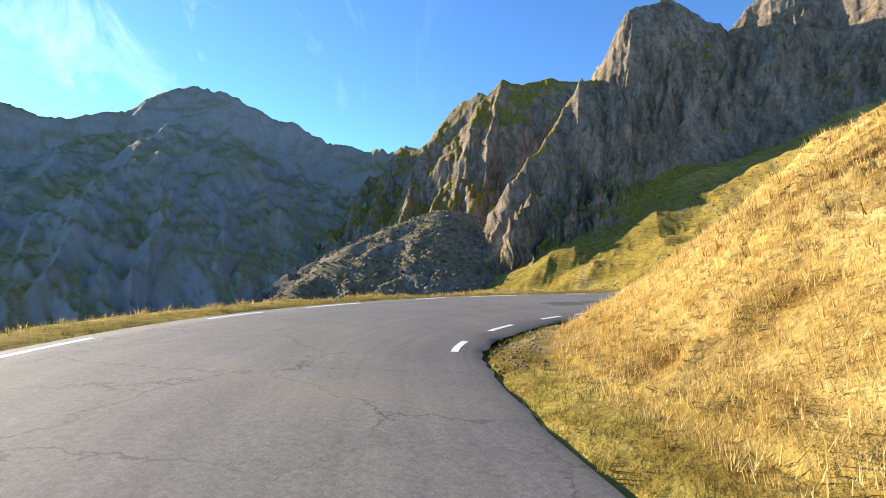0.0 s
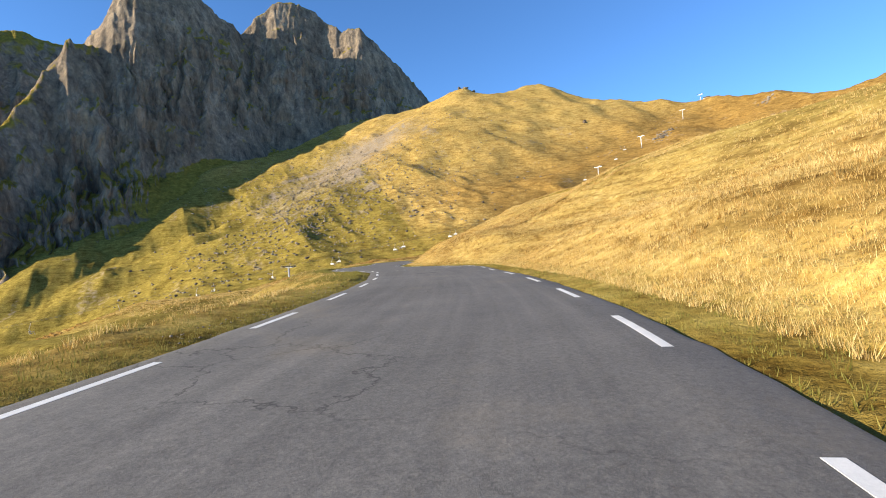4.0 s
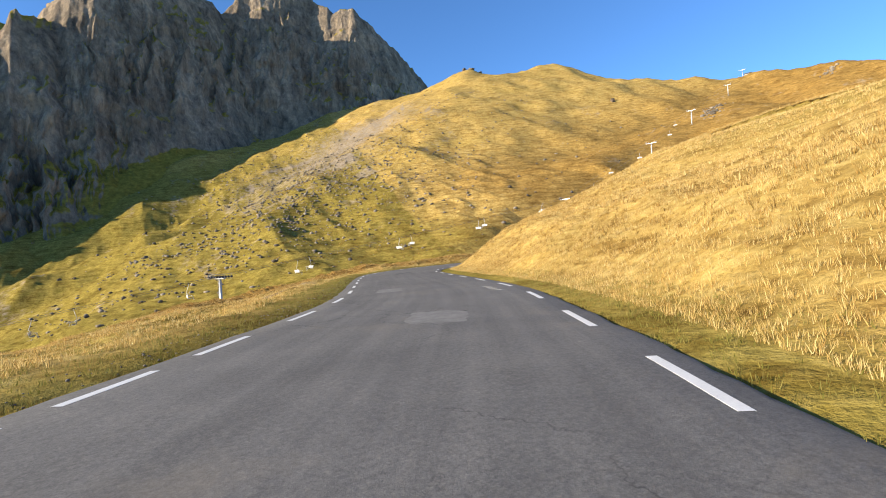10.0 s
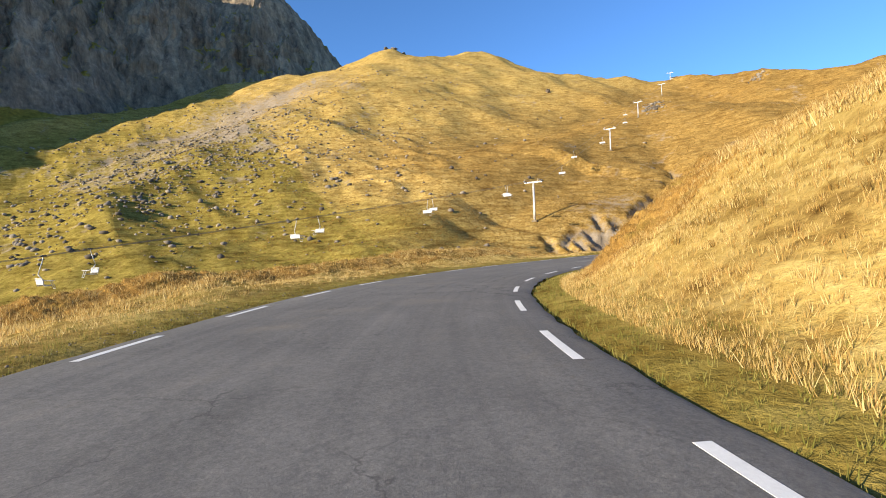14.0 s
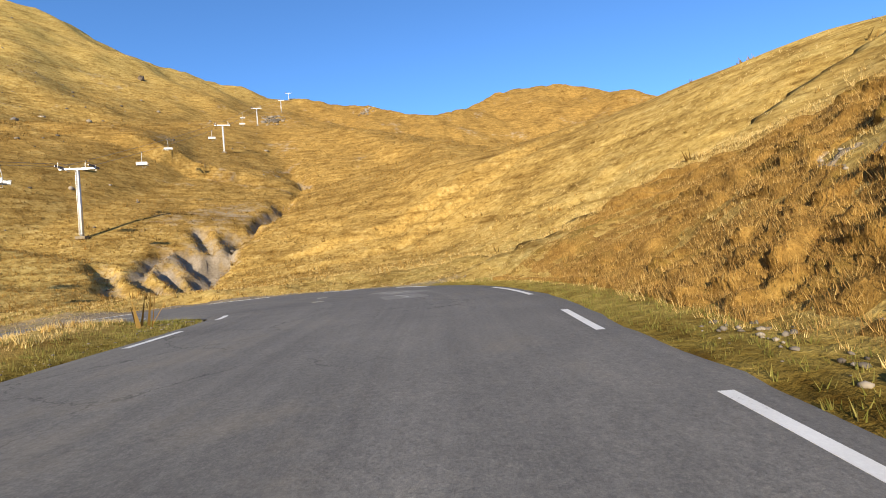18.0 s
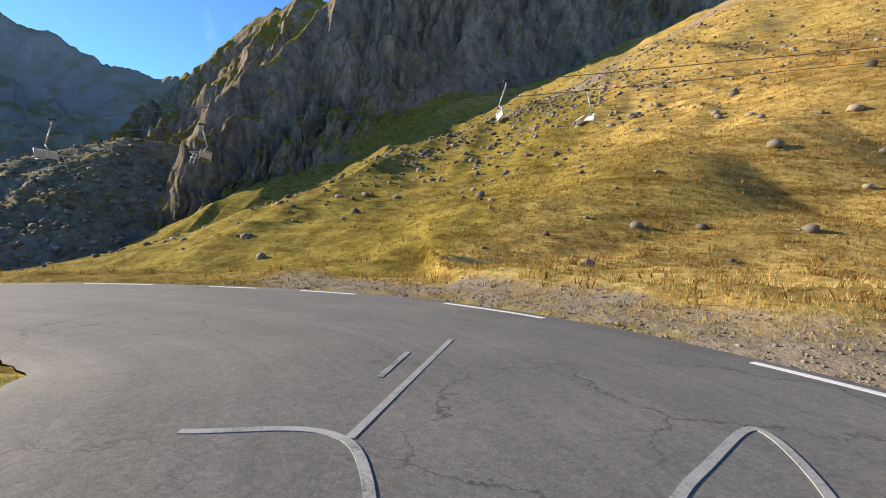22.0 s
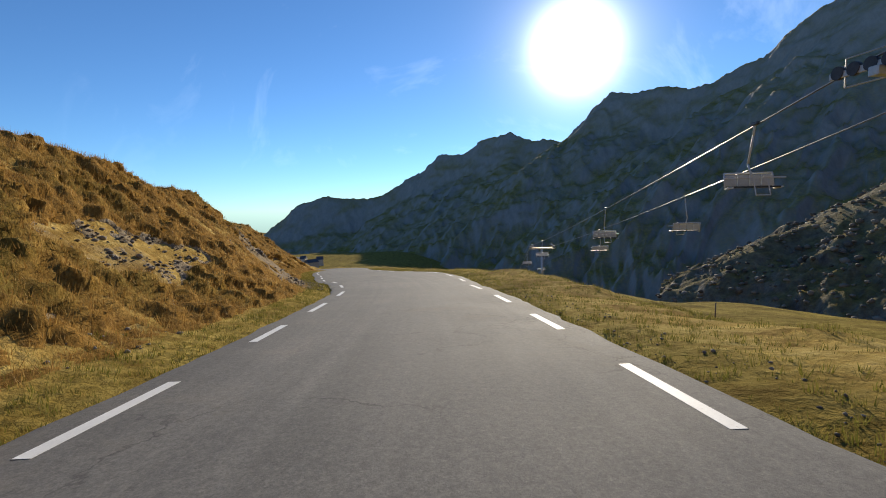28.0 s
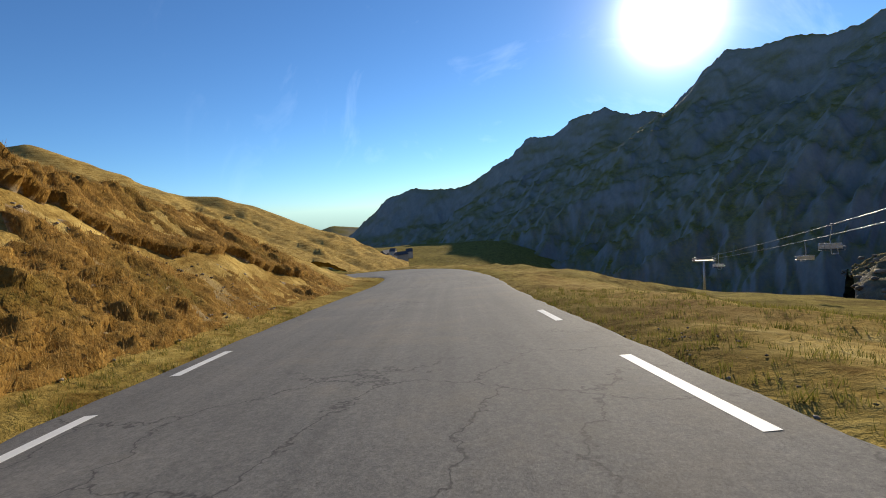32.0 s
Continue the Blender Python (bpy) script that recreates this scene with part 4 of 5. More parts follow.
def rock_mesh(name, seed, mat, rough=0.3, squash=0.7, cuts=2):
    """A broken boulder: an icosphere cut by planes and roughened."""
    rnd = random.Random(seed)
    bm = bmesh.new()
    bmesh.ops.create_icosphere(bm, subdivisions=cuts, radius=1.0)
    planes = [(Vector((rnd.gauss(0, 1), rnd.gauss(0, 1), rnd.gauss(0, 0.7))).normalized(), rnd.uniform(0.38, 0.75)) for _ in range(15)]
    for v in bm.verts:
        for n, d in planes:
            over = v.co.dot(n) - d
            if over > 0:
                v.co -= n * over * 0.92
        v.co += v.co.normalized() * rough * 0.3 * noise.noise(v.co * 2.3 + Vector((seed * 3.1, 0, 0)))
        v.co.z *= squash
    me = bpy.data.meshes.new(name)
    bm.to_mesh(me)
    bm.free()
    me.materials.append(mat)
    return me


# ---- chairlift ----
def lift_tower(m, height, label):
    root = empty("chairlift_tower", m, label, "chairlift tower", "chairlift towers")
    bm = bmesh.new()
    tube(bm, (0, 0, -1.5), (0, 0, height), 0.33, 0.24, 16)
    part("mast", bm, GALVANISED, root)
    bm = bmesh.new()
    box(bm, (0, 0, 0.1), (1.5, 1.5, 0.5), None, 0.05)
    part("footing", bm, PALE_STONE, root, "pale concrete footing")
    bm = bmesh.new()
    box(bm, (0, 0, height + 0.12), (5.4, 0.34, 0.3), None, 0.03)
    part("cross_arm", bm, GALVANISED, root)
    for side in (-1, 1):
        bm = bmesh.new()
        box(bm, (side * 2.45, 0, height + 0.35), (0.1, 3.4, 0.22), None, 0.02)
        battery = part("sheave_beam", bm, GALVANISED, root)
        for k in range(6):
            bm = bmesh.new()
            y = -1.4 + 0.56 * k
            tube(bm, (side * 2.45 - 0.08, y, height + 0.42), (side * 2.45 + 0.08, y, height + 0.42), 0.22, 0.22, 14)
            part("sheave_wheel", bm, DARK_STEEL, battery)
        bm = bmesh.new()
        bar(bm, [(side * 2.0, 1.6, height + 0.0), (side * 2.0, -1.6, height + 0.0)], 0.03, 6)
        bar(bm, [(side * 2.0, 1.6, height + 0.0), (side * 2.0, 1.6, height + 0.95), (side * 2.0, -1.6, height + 0.95), (side * 2.0, -1.6, height)], 0.025, 6)
        part("service_rail", bm, GALVANISED, root)
    bm = bmesh.new()
    for x in (-0.2, 0.2):
        bar(bm, [(x, -0.42, 0.6), (x, -0.36, height)], 0.025, 6)
    z = 0.8
    while z < height:
        bar(bm, [(-0.2, -0.4, z), (0.2, -0.4, z)], 0.018, 5)
        z += 0.4
    part("ladder", bm, GALVANISED, root)
    return root


def lift_chair(m):
    root = empty("lift_chair", m, "grey four-seat lift chair hanging from the cable", "lift chair", "lift chairs on the cable")
    bm = bmesh.new()
    bar(bm, [(0, 0, 0.05), (0, -0.1, -0.5), (0, -0.45, -1.7), (0, -0.1, -2.3)], 0.045, 8)
    part("hanger", bm, CHAIR_PAINT, root)
    bm = bmesh.new()
    box(bm, (0, 0, 0.02), (0.16, 0.5, 0.14), None, 0.03)
    part("grip", bm, DARK_STEEL, root)
    bm = bmesh.new()
    bar(bm, [(-1.05, 0.35, -2.75), (-1.05, -0.28, -2.8), (-1.05, -0.42, -2.1), (1.05, -0.42, -2.1), (1.05, -0.28, -2.8), (1.05, 0.35, -2.75)], 0.04, 8)
    part("frame", bm, CHAIR_PAINT, root)
    for k in range(4):
        x = -0.78 + 0.52 * k
        bm = bmesh.new()
        box(bm, (x, 0.05, -2.74), (0.49, 0.5, 0.07), None, 0.03)
        part("seat", bm, DARK_STEEL, root, "dark padded seat")
        bm = bmesh.new()
        box(bm, (x, -0.33, -2.42), (0.49, 0.07, 0.5), None, 0.03)
        part("backrest", bm, CHAIR_PAINT, root)
    bm = bmesh.new()
    bar(bm, [(-1.05, -0.35, -2.3), (-1.05, 0.5, -2.35), (1.05, 0.5, -2.35), (1.05, -0.35, -2.3)], 0.03, 6)
    bar(bm, [(-0.3, 0.5, -2.35), (-0.3, 0.75, -3.1), (0.3, 0.75, -3.1), (0.3, 0.5, -2.35)], 0.025, 6)
    part("safety_bar", bm, CHAIR_PAINT, root)
    return root


def along_lift(k):
    a, b = LIFT[k], LIFT[k + 1]
    d = Vector((b[0] - a[0], b[1] - a[1], 0)).normalized()
    return math.degrees(math.atan2(-d.x, d.y)), d


heads = []
for k, (x, y, z0, hgt) in enumerate(LIFT):
    turn_deg = along_lift(min(k, len(LIFT) - 2))[0]
    z = land_z(x, y) if z0 is None else z0
    if hgt:
        lift_tower(pose(x, y, z, 0, 0, turn_deg), hgt, "grey tubular steel chairlift tower standing on the grass slope")
        heads.append((Vector((x, y, z + hgt + 0.62)), turn_deg))
    else:
        heads.append((Vector((x, y, z)), turn_deg))


def sag(a, b, f):
    p = a.lerp(b, f)
    p.z -= 4 * f * (1 - f) * 0.005 * (b - a).length
    return p


for side in (-1, 1):
    curve = bpy.data.curves.new("haul_cable", "CURVE")
    curve.dimensions, curve.bevel_depth, curve.bevel_resolution = "3D", 0.03, 1
    pts = []
    for (a, ta), (b, tb) in zip(heads, heads[1:]):
        oa = a + Vector((math.cos(radians(ta)), math.sin(radians(ta)), 0)) * 2.45 * side
        ob_ = b + Vector((math.cos(radians(tb)), math.sin(radians(tb)), 0)) * 2.45 * side
        pts += [sag(oa, ob_, i / 12) for i in range(12)]
    pts.append(ob_)
    sp = curve.splines.new("POLY")
    sp.points.add(len(pts) - 1)
    for q, p in zip(sp.points, pts):
        q.co = (*p, 1)
    curve.materials.append(CABLE)
    tagged(new("haul_cable", curve), "thin grey steel haul cable running between lift towers", "cable", "haul cables")

first_chair = None
for seg, f, side in CHAIRS:
    (a, ta), (b, tb) = heads[seg], heads[seg + 1]
    right = Vector((math.cos(radians(ta)), math.sin(radians(ta)), 0)) * 2.45 * side
    p = sag(a + right, b + right, f)
    m = pose(p.x, p.y, p.z, 0, 0, ta + (180 if side < 0 else 0))
    if first_chair is None:
        first_chair = lift_chair(m)
    else:
        copy_thing(first_chair, m)


def top_station(x, y):
    z = land_z(x, y)
    root = empty("lift_station", pose(x, y, z, 0, 0, along_lift(len(LIFT) - 2)[0]), "small pale lift station with a dark roof on the ridge", "lift station")
    bm = bmesh.new()
    box(bm, (0, 0, 1.2), (6, 9, 4.4), None, 0.1)
    part("hut_wall", bm, WALL, root)
    bm = bmesh.new()
    box(bm, (0, 0, 3.7), (7, 11, 0.7), None, 0.2)
    part("roof", bm, ROOF, root)
    for s in (-1, 1):
        bm = bmesh.new()
        box(bm, (s * 1.6, -4.53, 1.5), (1.4, 0.1, 1.2), None, 0.02)
        part("window", bm, GLASS_DARK, root)
    bm = bmesh.new()
    tube(bm, (-9, 3, -1), (-9, 3, 5), 0.3, 0.25, 10)
    part("end_post", bm, GALVANISED, root)
    return root


top_station(*STATION)


# ---- beside the road ----
def road_sign(x, y, turn_deg, hgt):
    z = land_z(x, y)
    root = empty("road_sign", pose(x, y, z, 0, 0, turn_deg), "grey back of a road sign on a post in grass", "road sign")
    bm = bmesh.new()
    tube(bm, (0, 0, -0.5), (0, 0, hgt + 0.06), 0.045, 0.045, 10)
    part("post", bm, GALVANISED, root)
    bm = bmesh.new()
    box(bm, (0.03, 0.06, hgt - 0.4), (0.66, 0.03, 0.82), None, 0.012)
    plate = part("plate", bm, SIGN_BACK, root)
    bm = bmesh.new()
    box(bm, (0.03, 0.079, hgt - 0.4), (0.62, 0.008, 0.78), None, 0.003)
    part("sign_face", bm, WHITE_PLASTIC, plate, "plain white sign face")
    for dz in (-0.25, 0.2):
        bm = bmesh.new()
        box(bm, (0.03, 0.03, hgt - 0.4 + dz), (0.6, 0.04, 0.05), None, 0.008)
        part("bracket", bm, GALVANISED, plate)
    return root


def stake(x, y, hgt):
    z = land_z(x, y)
    bm = bmesh.new()
    tube(bm, (0, 0, -0.3), (0.03, 0.02, hgt), 0.05, 0.04, 7)
    ob = part("wooden_stake", bm, WOOD)
    ob.location = (x, y, z)
    return tagged(ob, "weathered grey wooden stake in the meadow", "stake", "wooden stakes")


def beside(s, lat):
    p = road_at(s, lat)
    i = int(np.clip(np.searchsorted(LEN, s), 1, len(LEN) - 1))
    return p.x, p.y, math.degrees(math.atan2(-TAN[i, 0], TAN[i, 1]))


for s, lat in SIGNS:
    x, y, a = beside(s, lat)
    road_sign(x, y, a + 12, 2.6)
for s, lat, h in STAKES:
    x, y, a = beside(s, lat)
    stake(x, y, h)

# ---- marks on the road ----
for pts in TURN_SCRAWLS + LEG_SCRAWLS:
    line = [tuple(p[:2]) for p in spline([(a, b, 0) for a, b in pts], 0.12)] if len(pts) > 2 else pts
    stripe("painted_scrawl", line, 0.075, GRAFFITI, road_root, "faded white painted scrawl", 0.01)


def patch(s, lat, length, width, mat, label, seed):
    rnd = random.Random(seed)
    bm = bmesh.new()
    n, rings = 30, 6
    edge = [1 / max(abs(math.cos(6.2832 * i / n)), abs(math.sin(6.2832 * i / n))) ** 0.8 * rnd.uniform(0.86, 1.06) for i in range(n)]
    rows = []
    for k in range(rings, 0, -1):
        rows.append([bm.verts.new(road_at(s + math.cos(6.2832 * i / n) * edge[i] * length / 2 * k / rings,
                                          lat + math.sin(6.2832 * i / n) * edge[i] * width / 2 * k / rings, 0.0 if k == rings else 0.004)) for i in range(n)])
    mid = bm.verts.new(road_at(s, lat, 0.004))
    for a, b in zip(rows, rows[1:]):
        for i in range(n):
            bm.faces.new((a[i], b[i], b[(i + 1) % n], a[(i + 1) % n]))
    for i in range(n):
        bm.faces.new((rows[-1][i], mid, rows[-1][(i + 1) % n]))
    bmesh.ops.recalc_face_normals(bm, faces=bm.faces)
    if bm.faces[:][0].normal.z < 0:
        bmesh.ops.reverse_faces(bm, faces=bm.faces)
    part("asphalt_patch", bm, mat, road_root, label)


for k, (s, lat, length, width, old) in enumerate(PATCHES):
    patch(s, lat, length, width, OLD_PATCH if old else NEW_PATCH, "pale worn asphalt patch" if old else "dark tar patch", k)

# ---- rocks ----
ROCKS = [rock_mesh("boulder", k, STONE if k % 3 else DARK_STONE, 0.8, 0.62 + 0.08 * (k % 4), 3) for k in range(8)]


def triangles(name, verts, mat, faces=None):
    """One mesh out of an array of triangle corners, or of vertices and faces."""
    me = bpy.data.meshes.new(name)
    if faces is None:
        faces = np.arange(len(verts)).reshape(-1, 3)
    me.vertices.add(len(verts))
    me.vertices.foreach_set("co", np.asarray(verts, np.float32).ravel())
    me.loops.add(faces.size)
    me.loops.foreach_set("vertex_index", faces.astype(np.int32).ravel())
    me.polygons.add(len(faces))
    me.polygons.foreach_set("loop_start", (np.arange(len(faces)) * faces.shape[1]).astype(np.int32))
    me.update(calc_edges=True)
    me.materials.append(mat)
    return new(name, me)


for k, (x, y, r) in enumerate(BOULDERS):
    ob = new("boulder", ROCKS[k % 8])
    ob.matrix_world = pose(x, y, land_z(x, y) + 0.12 * r, 0, 0, 67 * k) @ Matrix.Diagonal((r, r * 0.8, r * 0.75, 1))
    tagged(ob, "large grey boulder lying on the green slope", "boulder", "boulders on the slope")


def stones(name, label, xs, ys, size, mat, seed, sink=0.25, z=None):
    """Many small broken stones in one mesh."""
    rng = np.random.default_rng(seed)
    bm = bmesh.new()
    bmesh.ops.create_icosphere(bm, subdivisions=1, radius=1.0)
    base = np.array([v.co[:] for v in bm.verts])
    tri = np.array([[v.index for v in f.verts] for f in bm.faces])
    bm.free()
    n = len(xs)
    z = lands_z(xs, ys) if z is None else z
    r = size * np.minimum(rng.lognormal(0, 0.5, n), 2.0)
    a = rng.uniform(0, 6.28, n)
    shape = base[None] * rng.uniform(0.65, 1.25, (n, len(base), 1)) * np.stack([r * rng.uniform(0.8, 1.4, n), r, r * rng.uniform(0.5, 0.9, n)], 1)[:, None]
    c, s = np.cos(a)[:, None], np.sin(a)[:, None]
    v = np.stack([shape[..., 0] * c - shape[..., 1] * s + np.asarray(xs)[:, None], shape[..., 0] * s + shape[..., 1] * c + np.asarray(ys)[:, None],
                  shape[..., 2] + (z + r * (0.5 - sink))[:, None]], -1)
    f = tri[None] + (np.arange(n) * len(base))[:, None, None]
    return tagged(triangles(name, v.reshape(-1, 3), mat, f.reshape(-1, 3)), label, "stones", kind="stuff")


def stone_variation():
    m, t, b = material("scattered_stone", 0.92)
    isl = t.nodes.new("ShaderNodeNewGeometry").outputs["Random Per Island"]
    f = mathn(t, "ADD", mathn(t, "MULTIPLY", isl, 0.6), mathn(t, "MULTIPLY", noise_node(t, position(t), 2.0, 5, 0.7), 0.4))
    t.links.new(ramp(t, f, [(0.15, (0.07, 0.056, 0.042)), (0.5, (0.19, 0.16, 0.125)), (0.85, (0.31, 0.26, 0.195))]), b.inputs["Base Color"])
    return m


LOOSE = stone_variation()


def blobs(spots, n, seed):
    rng = np.random.default_rng(seed)
    w = np.array([s[4] for s in spots], float)
    k = rng.choice(len(spots), n, p=w / w.sum())
    sp = np.array([s[:4] for s in spots], float)[k]
    return sp[:, 0] + rng.normal(0, 1, n) * sp[:, 2], sp[:, 1] + rng.normal(0, 1, n) * sp[:, 3]


for name, label, spots, n, size, seed in STONE_FIELDS:
    xs, ys = blobs(spots, n, seed)
    off = (np.min([np.hypot(xs - px, ys - py) for px, py in LINE[::6, :2]], axis=0) > 7) & (ys > 196)
    stones(name, label, xs[off], ys[off], size, LOOSE, seed)


def mound_stones():
    """Blocks of scree over the crest and the near face of the mound."""
    rng = np.random.default_rng(77)
    v = np.empty(len(mound.data.vertices) * 3, np.float32)
    mound.data.vertices.foreach_get("co", v)
    v = v.reshape(-1, 3)
    v = v[(v[:, 2] > lands_z(v[:, 0], v[:, 1]) - 1) & (v[:, 2] > -110)]
    v = v[rng.choice(len(v), min(5200, len(v)), replace=False)]
    stones("scree_blocks", "grey loose boulders heaped on the scree mound", v[:, 0] + rng.normal(0, 2.5, len(v)), v[:, 1] + rng.normal(0, 2.5, len(v)), 1.25, LOOSE, 78, 0.35, v[:, 2])


mound_stones()


def strip_points(n, s0, s1, lat0, lat1, seed, power=1.0):
    """Random places along the road's side: metres s0 to s1, lat0 to lat1 beyond the paved edge (minus: left)."""
    rng = np.random.default_rng(seed)
    s = rng.uniform(s0, s1, n)
    sgn = 1 if lat1 > 0 else -1
    lat = lat0 + (lat1 - lat0) * rng.uniform(0, 1, n) ** power
    lat = lat + sgn * half_at(s)
    i = np.clip(np.searchsorted(LEN, s), 1, len(LEN) - 1)
    f = ((s - LEN[i - 1]) / (LEN[i] - LEN[i - 1]))[:, None]
    p, q = LINE[i - 1, :2] * (1 - f) + LINE[i, :2] * f, NOR[i - 1] * (1 - f) + NOR[i] * f
    x, y = p[:, 0] + q[:, 0] * lat, p[:, 1] + q[:, 1] * lat
    # keep off the other leg of the road
    d = np.min([np.hypot(x - px, y - py) for px, py in LINE[::6, :2]], axis=0)
    ok = d > half_at(s) + max(0.15, 0.8 * abs(lat0))
    return x[ok], y[ok]


for k, (s0, s1, lat0, lat1, n, size) in enumerate(GRAVEL):
    xs, ys = strip_points(n, s0, s1, lat0, lat1, 300 + k)
    stones("gravel", "loose grey gravel and broken stones beside the road", xs, ys, size, LOOSE, 300 + k, 0.3)


# ---- fine relief of the banks: turf lumps, trodden steps, bare rock ----
def bank_material():
    m, t, b = material("bank_turf", 0.95)
    b.inputs["Specular IOR Level"].default_value = 0.04
    co = position(t)
    fine, clump, broad = noise_node(t, co, 9.0, 6, 0.75), noise_node(t, co, 1.5, 5, 0.7), noise_node(t, co, 0.3, 4, 0.6)
    blades = noise_node(t, co, 22.0, 4, 0.7, (1.0, 1.0, 0.25))
    grain = mathn(t, "ADD", mathn(t, "MULTIPLY", fine, 0.3), mathn(t, "ADD", mathn(t, "MULTIPLY", clump, 0.4), mathn(t, "MULTIPLY", blades, 0.3)))
    turf = ramp(t, grain, [(0.32, (0.06, 0.034, 0.01)), (0.44, (0.2, 0.108, 0.026)), (0.56, (0.36, 0.21, 0.054)), (0.7, (0.53, 0.36, 0.12))])
    moss = ramp(t, grain, [(0.32, (0.04, 0.04, 0.01)), (0.5, (0.14, 0.12, 0.025)), (0.7, (0.28, 0.22, 0.065))])
    turf = mix(t, ramp(t, broad, [(0.5, (0, 0, 0)), (0.68, (0.65, 0.65, 0.65))]), turf, moss)
    strata = noise_node(t, co, 1.7, 8, 0.72, (1.0, 1.0, 2.2))
    seam = node(t, "ShaderNodeTexVoronoi", Scale=1.4)
    seam.feature = "DISTANCE_TO_EDGE"
    t.links.new(co, seam.inputs["Vector"])
    rock = ramp(t, mathn(t, "ADD", mathn(t, "MULTIPLY", strata, 0.65), mathn(t, "MULTIPLY", fine, 0.35)),
                [(0.34, (0.07, 0.05, 0.032)), (0.44, (0.22, 0.168, 0.108)), (0.54, (0.4, 0.318, 0.21)), (0.68, (0.6, 0.505, 0.36))])
    rock = mix(t, ramp(t, seam.outputs["Distance"], [(0.0, (0.55, 0.55, 0.55)), (0.03, (0, 0, 0))]), rock, (0.1, 0.078, 0.052))
    bare = mathn(t, "ADD", attribute(t, "stone"), mathn(t, "MULTIPLY", mathn(t, "SUBTRACT", clump, 0.5), 0.9))
    bare = mathn(t, "MULTIPLY", mathn(t, "SUBTRACT", bare, 0.42), 5.0, True)
    t.links.new(mix(t, bare, turf, rock), b.inputs["Base Color"])
    bump(t, b, grain, 1.0, 0.12)
    return m


def cells(u, v, seed):
    """Distance to the nearest scattered point, and that point's own random number."""
    iu, iv = np.floor(u), np.floor(v)
    best, own = np.full(u.shape, 9.0), np.zeros(u.shape)
    for du in (-1, 0, 1):
        for dv in (-1, 0, 1):
            cu, cv = iu + du, iv + dv
            d = np.hypot(cu + hash2(cu, cv, seed) - u, cv + hash2(cu, cv, seed + 1) - v)
            own = np.where(d < best, hash2(cu, cv, seed + 2), own)
            best = np.minimum(best, d)
    return best, own


def lumpy_bank(label, s0, s1, e0, e1, step, lumps, seed, mat, blade, tufts, rubble, faces=(), lips=()):
    """A sheet of turf over the bank from metres s0 to s1, e0 to e1 beyond the paved edge (minus: left).
    lumps = size and swell of the clods; faces = bare rock (s, e, half length, half height, how deep);
    lips = broken turf edges (s, e) to (s, e) with scree below."""
    sgn = 1 if e1 > 0 else -1
    S, E = np.meshgrid(np.arange(s0, s1, step), np.arange(abs(e0), abs(e1), step))
    i = np.clip(np.searchsorted(LEN, S), 1, len(LEN) - 1)
    f = ((S - LEN[i - 1]) / (LEN[i] - LEN[i - 1]))[..., None]
    n = NOR[i - 1] * (1 - f) + NOR[i] * f
    lat = (sgn * (E + half_at(S)))[..., None]
    P = LINE[i - 1, :2] * (1 - f) + LINE[i, :2] * f + n * lat
    z, green, stone = (a.reshape(S.shape) for a in ground(P[..., 0].ravel(), P[..., 1].ravel()))
    size, swell = lumps
    wu, wv = S + 0.35 * fbm(S, E, 1.4, 3, seed + 5), 1.5 * E + 0.35 * fbm(S, E, 1.4, 3, seed + 6)
    out, bare = np.zeros(S.shape), np.clip(stone - 0.35, 0, 0.45)
    for scale, share in ((1.0, 1.0), (0.42, 0.45)):
        d, own = cells(wu / (size * scale), wv / (size * scale), seed + int(10 * scale))
        out = out + swell * share * (0.3 + own) * np.sqrt(np.maximum(0, 1 - (d / 0.8) ** 2))
    calm = 0.35 + 0.65 * smooth(-0.35, 0.25, fbm(S, E, 5.0, 3, seed + 9))
    out = out * calm - 0.35 * swell
    for fs, fe, ls, le, deep in faces:
        wob = 0.3 * fbm(S, E, 1.6, 4, seed + 20)
        r = np.hypot((S - fs) / ls, (E - fe) / le) + wob
        m = 1 - smooth(0.88, 1.05, r)
        strata = fbm(S + 0.8 * E, 3 * E - 0.5 * S, 1.9, 5, seed + 21, 0.6) + 0.7 * ridged(S - 0.6 * E, E + 0.3 * S, 1.5, 4, seed + 22, 0.5)
        d, own = cells(S / 1.3 + 0.2 * wob, E / 0.9, seed + 23)
        hole = smooth(0.74, 0.78, own) * (1 - smooth(0.25, 0.45, d))
        fine = ridged(S + 0.5 * E, 1.6 * E, 0.55, 3, seed + 24, 0.6)
        out = out * (1 - m) + m * (deep * (0.13 * strata + 0.11 * fine - 0.2) - 0.7 * hole)
        bare = np.maximum(bare, m * 1.1)
    for (as_, ae), (bs, be) in lips:
        k = np.clip((S - as_) / (bs - as_), 0, 1)
        inside = smooth(as_ - 1.5, as_ + 1.0, S) * (1 - smooth(bs - 1.0, bs + 1.5, S))
        below = ae + k * (be - ae) + 0.55 * fbm(S, S * 0, 1.6, 4, seed + 30) - E      # plus: under the edge
        lip = inside * smooth(-1.2, -0.1, below) * (1 - smooth(0.0, 0.12, below))
        scar = inside * smooth(0.0, 0.15, below) * (1 - smooth(0.6, 1.7, below))
        out = out * (1 - scar) + 0.32 * lip - scar * 0.32 * (1 - smooth(0.2, 2.0, below))
        bare = np.maximum(bare, scar * (0.85 + 0.3 * fbm(S, E, 1.1, 3, seed + 31)))
    edge = smooth(0, 1.0, S - s0) * smooth(0, 1.0, s1 - S) * smooth(0, 0.5, E - abs(e0)) * smooth(0, 1.5, abs(e1) - E)
    other = np.min([np.hypot(P[..., 0] - px, P[..., 1] - py) for px, py in LINE[::8, :2]], axis=0) - half_at(S)
